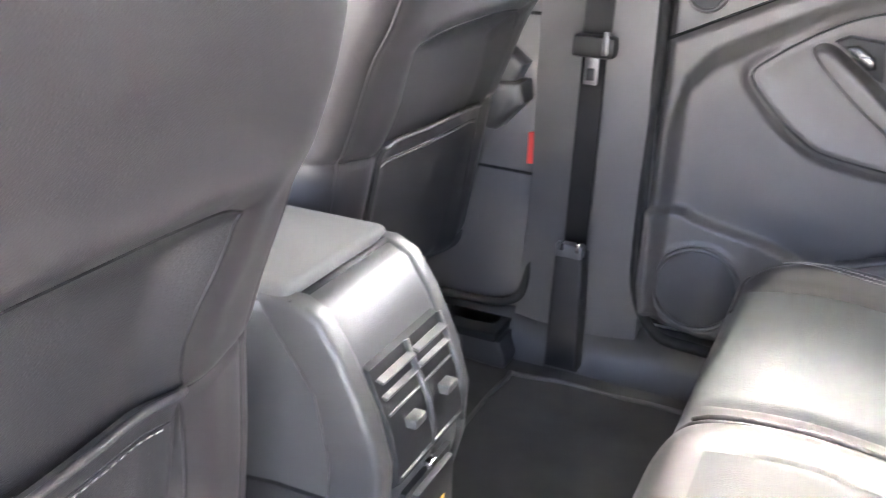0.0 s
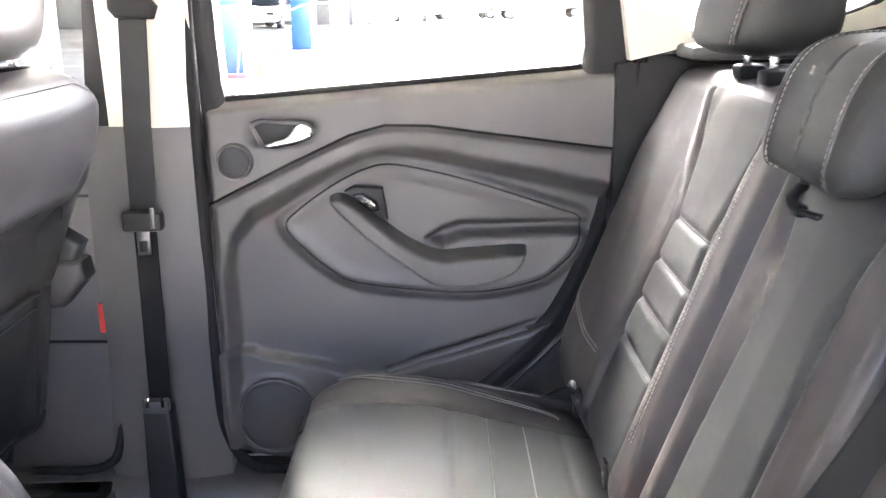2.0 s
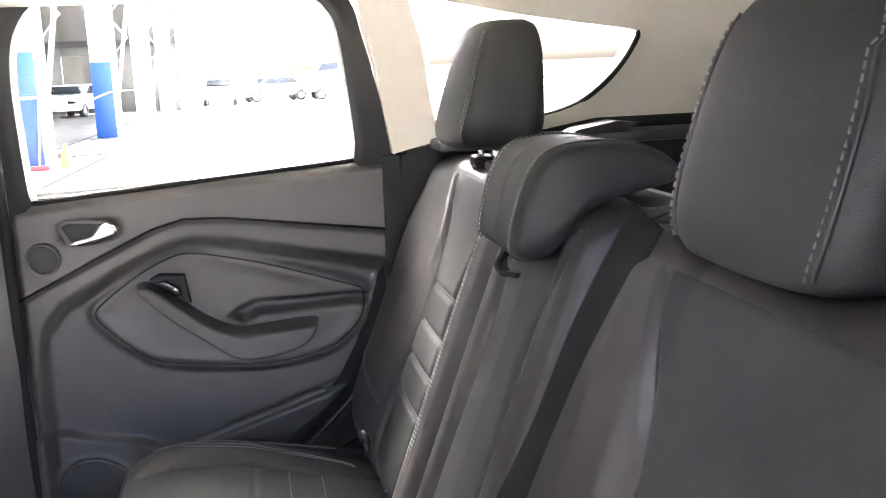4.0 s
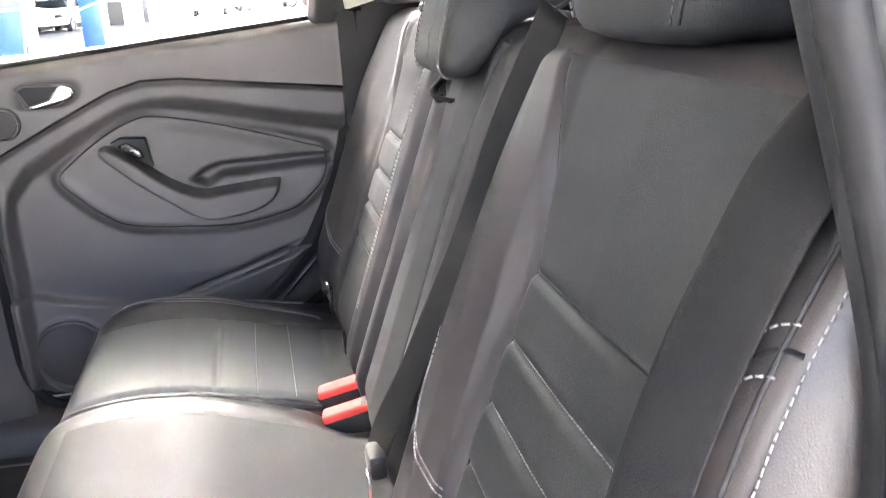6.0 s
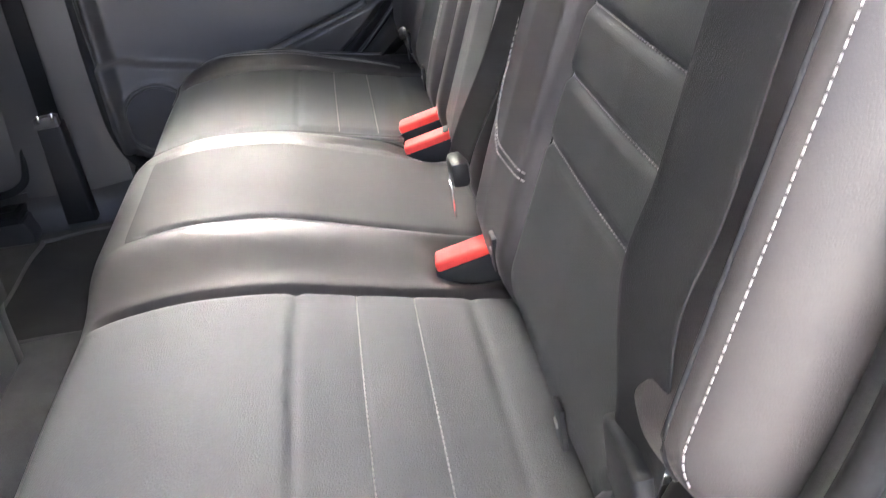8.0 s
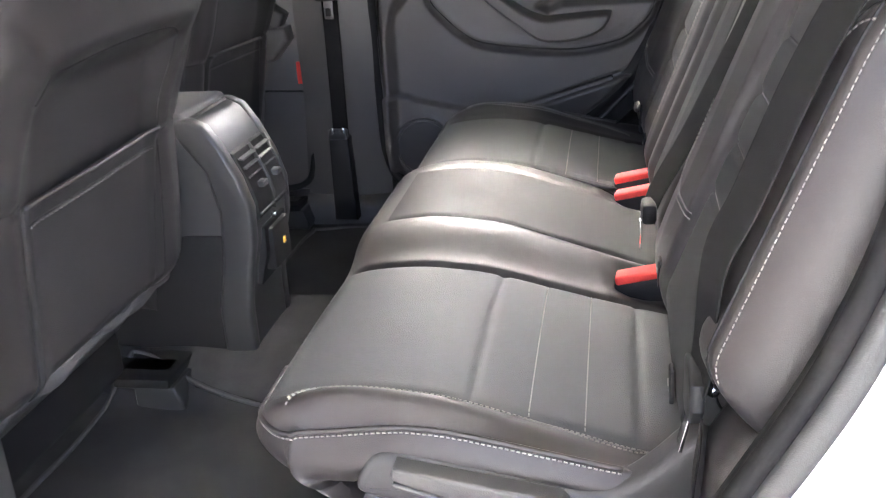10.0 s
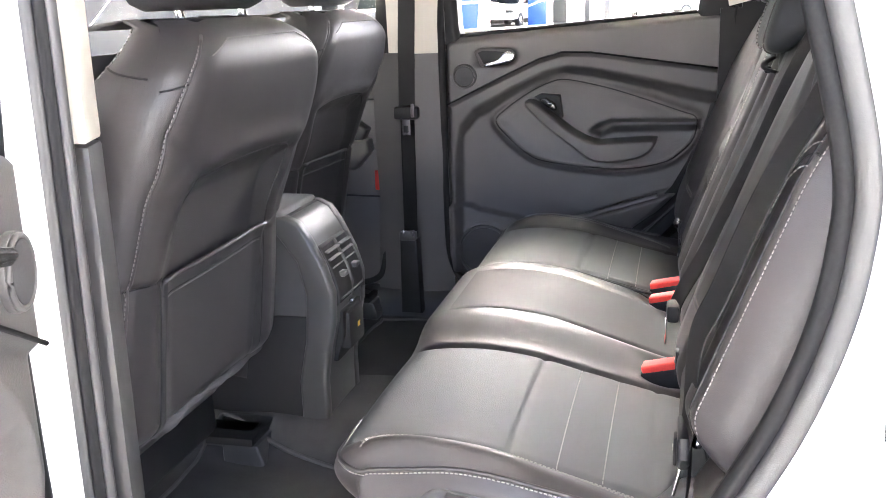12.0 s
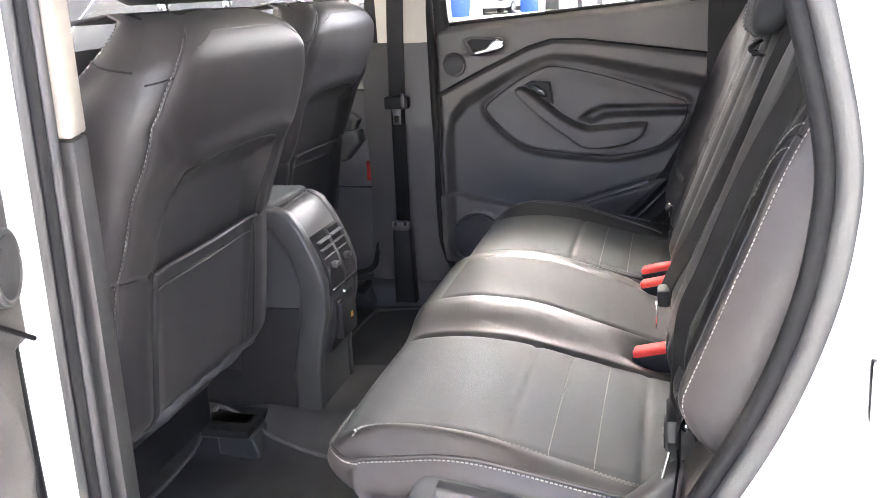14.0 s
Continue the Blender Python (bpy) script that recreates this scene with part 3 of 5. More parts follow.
# wheel arch trim behind the door's dog-leg edge
arch = tagged(new("wheel_arch_trim"), "dark curved plastic trim over the rear wheel arch", "wheel arch trim", kind="structure")
ARCH = [(0.70, 0.53), (0.78, 0.60), (0.85, 0.67), (0.91, 0.725), (0.967, 0.79), (1.00, 0.85), (1.04, 0.95), (1.068, 1.06), (1.064, 1.20), (1.062, 1.245), (1.135, 1.245), (1.16, 1.222), (1.20, 1.222), (1.20, 0.50)]
relief("cover", np.arange(0.73, 1.21, 0.006), np.arange(0.50, 1.25, 0.006), lambda U, V: (U, 0.752 - 0.045 * ease(0.018, 0.03, -sdf(U, V, ARCH)) - 0.07 * ease(0.03, 0.10, -sdf(U, V, ARCH)) * ease(1.15, 0.9, V), V), RUBBER, arch,
       mask=lambda U, V: inside(U, V, ARCH), snap=[ARCH], back=(0, 0.05, 0))
rod("seal_lip", smooth_line([(0.76, 0.712, 0.54), (0.87, 0.708, 0.657), (0.93, 0.706, 0.711), (0.987, 0.705, 0.772), (1.02, 0.705, 0.838), (1.06, 0.704, 0.943), (1.088, 0.703, 1.06), (1.092, 0.70, 1.2)], 50), 0.006, RUBBER, arch)
rod("edge_bead", smooth_line([(0.88, 0.704, 0.662), (0.935, 0.702, 0.715), (0.992, 0.700, 0.776), (1.025, 0.700, 0.842)], 30), 0.0025, CONSOLE, arch)

# far front door and windscreen side, seen past the seats
fdoor = tagged(new("front_door"), "closed front door with grey panel and bin", "car door", "front doors")
part("door_panel", prism([(-0.70, 0.52), (0.235, 0.52), (0.262, 0.62), (0.285, 1.12), (-0.72, 1.06)], "y", 0.74, 0.80, 0.01), DOORPL, fdoor, "grey moulded inner panel")
part("armrest", prism([(-0.45, 0.88), (0.235, 0.905), (0.24, 0.875), (0.20, 0.83), (-0.45, 0.80)], "y", 0.685, 0.745, 0.012, 3), DOORPL, fdoor)
part("grip", prism([(0.10, 0.83), (0.22, 0.90), (0.235, 0.93), (0.20, 0.955), (0.13, 0.96), (0.06, 0.90)], "y", 0.70, 0.745, 0.012, 3), CONSOLE, fdoor, "shiny curved pull grip")
rod("panel_seam", [(0.00, 0.738, 1.0), (0.275, 0.738, 1.0)], 0.0025, BLACKPL, fdoor)
rod("lower_seam", [(0.00, 0.738, 0.76), (0.262, 0.738, 0.755)], 0.0025, BLACKPL, fdoor)
part("red_marker", box((0.236, 0.735, 0.772), (0.252, 0.742, 0.822), 0.002), RED, fdoor, "small red reflector")
FWIN = [(-0.66, 1.08), (0.262, 1.135), (0.282, 1.30), (0.26, 1.45), (0.10, 1.50), (-0.25, 1.47)]
part("window_frame", prism([(0.262, 1.10), (0.30, 1.10), (0.305, 1.52), (0.10, 1.54), (-0.28, 1.51), (-0.25, 1.47), (0.10, 1.50), (0.255, 1.46), (0.275, 1.30)], "y", 0.70, 0.76, 0.004), BLACKPL, fdoor)
wp = part("window_pane", prism(FWIN, "y", 0.752, 0.756, 0), GLASS, fdoor, smooth=False)
wp.visible_shadow = False
rod("rubber_seal", smooth_line([(0.292, 0.715, 1.5), (0.290, 0.72, 1.1), (0.272, 0.735, 0.8), (0.255, 0.735, 0.60), (0.22, 0.73, 0.535), (0.10, 0.725, 0.53)], 50), 0.008, RUBBER, fdoor, up=(0, 1, 0))

# dashboard end and windscreen pillar in front of the driver's seat
dash = tagged(new("dashboard"), "dark grey dashboard below the windscreen", "dashboard", kind="structure")
part("dash_body", prism([(-0.95, 0.6), (-0.95, 1.09), (-0.75, 1.15), (-0.55, 1.13), (-0.45, 1.02), (-0.48, 0.6)], "y", -0.70, 0.74, 0.03, 3), DARKPL, dash)
apil = tagged(new("windscreen_pillar"), "cream covered windscreen pillar", "pillar trim", "windscreen pillars", kind="structure")
rod("pillar_cover", smooth_line([(-0.85, -0.70, 1.10), (-0.55, -0.66, 1.32), (-0.15, -0.60, 1.50), (0.1, -0.58, 1.54)], 20), 0.045, BEIGEPL, apil)
apil2 = copy_thing(apil, Matrix.Diagonal((1, -1.06, 1, 1)))

# ---- near door opening ----
pb_near = tagged(new("pillar_trim_near"), "near centre pillar, cream above, dark below, with door seals", "pillar trim", kind="structure")
PLAN = [(0.30, -0.745), (0.447, -0.748), (0.430, -0.700), (0.400, -0.68), (0.31, -0.672)]
part("upper_cover", prism(PLAN, "z", 1.11, 1.56, 0.004), BEIGEPL, pb_near, "cream upper pillar cover")
part("lower_cover", prism(PLAN, "z", 0.46, 1.108, 0.004), DARKPL, pb_near, "dark lower pillar cover")
part("pillar_steel", prism([(0.27, -0.815), (0.355, -0.815), (0.378, -0.79), (0.412, -0.757), (0.30, -0.75)], "z", 0.35, 1.56, 0.006), WHITE, pb_near, "white painted pillar steel")
rod("seal_outer", [(0.376, -0.797, 1.56), (0.374, -0.797, 1.2), (0.380, -0.797, 0.8), (0.390, -0.797, 0.45)], 0.009, RUBBER, pb_near, up=(0, 1, 0))
for dx, r, mt in ((-0.018, 0.0085, RUBBER), (-0.003, 0.0085, DARKPL), (0.012, 0.008, RUBBER), (0.022, 0.005, DARKPL)):
    rod("seal_rib", smooth_line([(0.412 + dx, -0.757, 1.56), (0.412 + dx, -0.757, 1.2), (0.408 + dx, -0.757, 0.8), (0.410 + dx, -0.757, 0.45)], 30), r, mt, pb_near, "ribbed rubber door seal", up=(0, 1, 0))
knob = part("trim_knob", disc((0.412, -0.700, 0.978), (0.6, -0.8, 0), 0.011, 0.016, 24, 0.003), BLACKPL, pb_near, "round black knob on the pillar trim")

body = tagged(new("car_body"), "white painted car body round the open rear doorway", "car body", kind="structure")
SEALP = [(0.78, 0.43), (0.835, 0.50), (0.905, 0.60), (0.967, 0.70), (1.022, 0.80), (1.062, 0.88), (1.090, 0.96), (1.103, 1.03), (1.103, 1.10), (1.074, 1.22), (1.045, 1.32), (0.98, 1.48), (0.90, 1.56)]
EDGE = [(x, z) for x, z in reversed(SEALP)]
sweep("quarter_panel", EDGE, [(0.024, -0.735), (0.026, -0.768), (0.034, -0.775), (0.05, -0.787), (0.075, -0.825), (0.095, -0.842), (0.14, -0.850), (0.30, -0.858), (0.75, -0.855)], WHITE, body, "white quarter panel and door jamb")
sweep("jamb_band", EDGE, [(0.006, -0.735), (0.007, -0.762), (0.012, -0.767), (0.022, -0.768), (0.027, -0.766), (0.028, -0.735)], CONSOLE, body, "grey jamb band")
sweep("jamb_trim", EDGE, [(0.10, -0.655), (0.045, -0.668), (0.026, -0.690), (0.010, -0.718), (-0.004, -0.738), (-0.004, -0.748), (0.004, -0.753), (0.014, -0.745)], BLACKPL, body, "dark grey jamb lining")
rod("door_seal_near", smooth_line([(x, -0.757, z) for x, z in SEALP], 90), 0.0085, RUBBER, body, "black bulb seal", up=(0, 1, 0))
part("sill", prism([(-0.70, 0.25), (-0.86, 0.25), (-0.86, 0.40), (-0.80, 0.455), (-0.74, 0.465), (-0.70, 0.46)], "x", -0.9, 0.86, 0.008), WHITE, body, "white painted sill")
part("sill_trim", box((-0.8, -0.745, 0.462), (0.80, -0.66, 0.474), 0.005), DARKPL, body, "dark sill tread")
part("roof", prism([(-0.80, 1.56), (-0.72, 1.62), (0.0, 1.67), (0.76, 1.62), (0.84, 1.56), (0.76, 1.57), (0.0, 1.61), (-0.72, 1.57)], "x", -0.6, 2.1, 0.01), WHITE, body, "white roof")
part("roof_rail", prism([(0.42, 1.50), (0.46, 1.525), (0.93, 1.535), (1.02, 1.45), (1.06, 1.60), (0.42, 1.60)], "y", -0.79, -0.66, 0.01), CREAM, body, "cream covered roof edge")
part("far_rail", prism([(-0.5, 1.54), (1.10, 1.54), (1.10, 1.60), (-0.5, 1.60)], "y", 0.66, 0.80, 0.01), CREAM, body, "cream covered roof edge")
part("far_flank", prism([(-1.0, 0.25), (2.1, 0.25), (2.1, 1.0), (1.12, 1.16), (0.98, 0.75), (0.75, 0.44), (-1.0, 0.44)], "y", 0.80, 0.85, 0.01), WHITE, body)
part("inner_quarter", prism([(1.10, 1.50), (1.17, 1.22), (1.19, 1.05), (1.15, 0.88), (1.06, 0.70), (0.93, 0.50), (0.93, 0.46), (1.9, 0.46), (1.9, 1.24), (1.30, 1.24), (1.24, 1.42), (1.20, 1.52)], "y", -0.72, -0.685, 0.008), BLACKPL, body, "dark inner side trim")
stk = part("door_striker", box((1.128, -0.86, 0.915), (1.150, -0.846, 0.965), 0.004), CHROME, body, "bare metal latch striker")

# near rear door, swung open
odoor = copy_thing(door, Matrix.Translation((0.505, -0.935, 0)) @ Matrix.Rotation(radians(-70), 4, "Z") @ Matrix.Translation((-0.43, 0.72, 0)) @ Matrix.Diagonal((1, -1, 1, 1)))
odoor["label"] = "open rear door swung out, white edge and dark panel"

# ---- rear bench ----
rear_bench = thing("rear_bench", "dark leather rear bench with three backrests and pale stitching", "car seat")
PROF = [(0.70, 0.655), (0.66, 0.657), (0.624, 0.665), (0.602, 0.680), (0.592, 0.698), (0.604, 0.717), (0.635, 0.731), (0.70, 0.737), (0.76, 0.733), (0.80, 0.726), (0.855, 0.712), (0.91, 0.698), (0.96, 0.686), (1.04, 0.668)]
_pl = smooth_line([(x, 0, z) for x, z in PROF], 96)
PX, PZ = np.array([p.x for p in _pl]), np.array([p.z for p in _pl])
PS = np.linspace(0, 1, len(PX))
TOP0 = int(np.argmin(PX))


def top_z(x):
    return np.interp(x, PX[TOP0:], PZ[TOP0:])


def bump_y(y, x):
    """How far the cushion rises over its level across the car."""
    w = flow([0.55, 0.62, 0.68, 0.80, 0.90, 0.97, 1.04], [0.2, 0.55, 1.0, 0.95, 0.45, 0.05, 0], x, 0.03)
    outer = np.exp(-((y + 0.583) / 0.026) ** 2) + np.exp(-((y - 0.575) / 0.030) ** 2)
    mid = ease(-0.235, -0.135, y) * ease(0.22, 0.125, y)
    puff = 0.005 * np.sin(np.clip((y + 0.545) / 0.31, 0, 1) * np.pi) + 0.005 * np.sin(np.clip((y - 0.22) / 0.31, 0, 1) * np.pi)
    return 0.020 * outer * w + 0.026 * mid * (0.45 + 0.55 * w) + puff


def roll(y):
    """The round fall of the cushion at its two outer sides."""
    d = np.clip(np.maximum(-0.582 - y, y - 0.598), 0, 0.024)
    return (d / 0.024) ** 2


def edge_z(x):
    """Height of the piped edge along the cushion's outer sides."""
    return flow([0.60, 0.64, 0.67, 0.70, 0.745, 0.79, 0.85, 0.93, 1.04], [0.718, 0.722, 0.725, 0.728, 0.734, 0.731, 0.719, 0.702, 0.684], x, 0.04)


SEAMX = (0.803, 0.857, 0.909)


def creases(x, y):
    panel = (ease(-0.548, -0.54, y) * ease(-0.232, -0.24, y)) + (ease(0.222, 0.23, y) * ease(0.528, 0.52, y))
    g = groove(x - SEAMX[0], 0.005, 0.0026) + groove(x - SEAMX[1], 0.003, 0.0008) + groove(x - SEAMX[2], 0.003, 0.0008) + groove(x - 0.962, 0.005, 0.002)
    for a, b in ((0.803, 0.857), (0.857, 0.909), (0.909, 0.962)):
        g = g + 0.0004 * np.sin(np.clip((x - a) / (b - a), 0, 1) * np.pi)
    side = groove(y + 0.236, 0.006, 0.007) + groove(y + 0.547, 0.006, 0.006) + groove(y - 0.226, 0.006, 0.006) + groove(y - 0.526, 0.006, 0.006)
    ridge = groove(y + 0.125, 0.005, 0.003) + groove(y - 0.100, 0.005, 0.003)
    split = groove(y - 0.172, 0.006, 0.016)
    bowl = -0.016 * np.exp(-((x - 0.965) / 0.035) ** 2) * (np.exp(-((y + 0.175) / 0.035) ** 4) + np.exp(-((y - 0.155) / 0.055) ** 4))
    return g * panel + side * ease(0.60, 0.64, x) + ridge * ease(0.62, 0.68, x) + split + bowl


def cushion_z(x, y):
    x, y = np.asarray(x, float), np.asarray(y, float)
    z = top_z(x) + bump_y(y, x) + creases(x, y)
    return z + (edge_z(x) - z) * roll(y)


def cushion_pos(S, Y):
    x, z = np.interp(S, PS, PX), np.interp(S, PS, PZ)
    over = np.clip(np.maximum(-0.606 - Y, Y - 0.622), 0, None) / 0.07
    side = np.sign(Y)
    Y = np.clip(Y, -0.606, 0.622)
    d = np.clip(np.maximum(-0.54 - Y, Y - 0.55), 0, None)
    front = ease(0.74, 0.60, x)
    on_top = ease(TOP0 / len(PX) - 0.05, TOP0 / len(PX) + 0.12, S)
    z2 = z + bump_y(Y, x) * np.maximum(on_top, 0.3 * (Y == Y)) + creases(x, Y) * on_top
    x1 = x + front * 0.075 * (1 - np.sqrt(np.clip(1 - (d / 0.070) ** 2, 0, 1)))
    z2 = z2 + (edge_z(x1) - z2) * roll(Y) * on_top
    seam_front = groove(z - 0.672, 0.004, 0.004) * (1 - on_top)
    x2 = x + front * 0.075 * (1 - np.sqrt(np.clip(1 - (d / 0.070) ** 2, 0, 1))) - 0.008 * front * (1 - ease(0.10, 0.2, np.abs(Y - 0.0))) - seam_front
    low = np.interp(x2, [0.60, 0.65, 0.70, 0.75, 0.85, 1.04], [0.672, 0.668, 0.668, 0.685, 0.670, 0.655])
    z2 = z2 + np.minimum(low - z2, 0) * over
    x2 = x2 + np.clip(0.70 - x2, 0, None) * over ** 2 * 0.6
    return x2, Y + side * (0.013 * np.sin(np.clip(over, 0, 1) * np.pi * 0.85) - 0.014 * over ** 3), z2


def bench(name, y0, y1, label, panel):
    ys = np.unique(np.concatenate([np.arange(y0, y1, 0.004), [y1]]))
    ss = np.linspace(0, 1, 230)
    on_top = lambda S, x0: (np.interp(S, PS, PX) > x0) & (S > TOP0 / len(PX)) & (np.interp(S, PS, PX) < 1.0)
    pan = lambda S, Y: on_top(S, 0.606) & (Y > panel[0]) & (Y < panel[1])
    mid = lambda S, Y: on_top(S, 0.640) & (Y > -0.124) & (Y < 0.100)
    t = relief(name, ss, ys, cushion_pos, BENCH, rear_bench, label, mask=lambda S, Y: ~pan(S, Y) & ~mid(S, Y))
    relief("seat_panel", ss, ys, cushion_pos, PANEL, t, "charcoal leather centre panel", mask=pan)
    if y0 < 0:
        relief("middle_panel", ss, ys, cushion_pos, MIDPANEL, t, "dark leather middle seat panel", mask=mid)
    for x in SEAMX[1:]:
        stitches("stitching", step=0.006, r=0.0008, parent=t, line=[(x, y, float(cushion_z(x, y)) + 0.0008) for y in np.linspace(panel[0] + 0.004, panel[1] - 0.004, 50)])
    return t


near_c = bench("cushion", -0.676, 0.170, "dark leather rear seat cushion for driver side and middle", (-0.546, -0.237))
far_c = bench("cushion", 0.174, 0.690, "dark leather rear seat cushion on the passenger side", (0.227, 0.525))
# outer bolster cover's side, double stitched
for t, sgn, off in ((near_c, -1, 0.0), (far_c, 1, 0.0)):
    o = 0.0 if sgn < 0 else 0.012
    for dy in (0.0, 0.008):
        xs = [0.640, 0.652, 0.685, 0.735, 0.805, 0.87, 0.93, 0.958, 0.968]
        yy = [0.584, 0.570, 0.556, 0.550, 0.550, 0.553, 0.558, 0.556, 0.546]
        line = smooth_line([(x, sgn * (y + o + dy * 0.8), 0) for x, y in zip(xs, yy)], 60)
        stitches("double_stitch", [(p.x, p.y, float(cushion_z(p.x, p.y)) + 0.0008) for p in line], t, step=0.0052, r=0.0009)
    rim = sgn * (0.6062 if sgn < 0 else 0.6222)
    s0 = TOP0 / len(PX) + 0.06
    way = [(s0, sgn * y) for y in np.linspace(0.47, abs(rim), 26)] + [(q, rim) for q in np.linspace(s0 + 0.01, 0.90, 50)]
    pip = [Vector([float(c) for c in cushion_pos(np.float64(q), np.float64(y))]) for q, y in way]
    rod("piping", pip, 0.0028, BENCH, t)
    stitches("piping_stitch", [p + Vector((0, sgn * 0.0030, -0.0030)) for p in pip[18:]], t, step=0.0052, r=0.0009)
rod("front_piping", smooth_line([(0.5905, y, 0.694) for y in np.linspace(-0.54, 0.165, 12)], 24), 0.0015, BENCH, near_c)
rod("split_piping", [(x, 0.166, float(top_z(x)) + 0.012) for x in np.linspace(0.61, 0.94, 24)], 0.003, BENCH, near_c)
rod("split_piping", [(x, 0.180, float(top_z(x)) + 0.010) for x in np.linspace(0.61, 0.94, 24)], 0.003, BENCH, far_c)

# plastic side valance with fold lever, seat base underneath
VAL = smooth_line([(0.708, 0.676, 0), (0.716, 0.700, 0), (0.733, 0.714, 0), (0.771, 0.711, 0), (0.84, 0.698, 0), (0.906, 0.685, 0), (0.941, 0.691, 0), (0.968, 0.712, 0), (0.994, 0.738, 0), (1.015, 0.742, 0), (1.04, 0.70, 0), (1.03, 0.665, 0), (0.978, 0.652, 0), (0.923, 0.640, 0), (0.86, 0.646, 0), (0.79, 0.657, 0), (0.73, 0.666, 0)], 85, True)
val = part("valance", prism([(p.x, p.y) for p in VAL], "y", -0.622, -0.585, 0.009, 3), DARKPL, rear_bench, "dark plastic side valance")
part("lever", prism([(0.748, 0.713), (0.811, 0.702), (0.893, 0.688), (0.899, 0.680), (0.891, 0.663), (0.86, 0.668), (0.80, 0.681), (0.752, 0.695), (0.745, 0.704)], "y", -0.641, -0.618, 0.004, 3), PILLARPL, val, "grey fold lever")
rod("lever_lip", smooth_line([(0.748, -0.641, 0.698), (0.80, -0.642, 0.6825), (0.86, -0.642, 0.669), (0.890, -0.641, 0.665)], 20), 0.0028, PILLARPL, val, sides=8)
part("support_bracket", prism([(0.690, 0.57), (0.692, 0.625), (0.700, 0.650), (0.712, 0.660), (0.722, 0.658), (0.728, 0.640), (0.736, 0.57)], "y", -0.60, -0.572, 0.006, 3), DARKPL, val)
part("mechanism_cap", prism([(0.815, 0.655), (0.826, 0.630), (0.845, 0.615), (0.872, 0.616), (0.888, 0.635), (0.892, 0.655)], "y", -0.612, -0.58, 0.008, 3), DARKPL, val)
part("seat_frame", box((0.74, -0.56, 0.455), (1.10, 0.60, 0.625), 0.02), BLACKPL, rear_bench, "black steel underframe")
part("side_pad", prism([(1.0, 0.68), (1.006, 0.775), (1.02, 0.80), (1.05, 0.818), (1.09, 0.815), (1.12, 0.79), (1.12, 0.64), (1.02, 0.64)], "y", -0.725, -0.64, 0.02, 4), BENCH, rear_bench, "rounded leather side pad")

# ---- rear backrests ----
LEAN_X = 0.38  # metres back for each metre up


def back_x(z):
    return 1.0 + LEAN_X * (z - 0.74)


NX, NZ = -0.935, 0.355


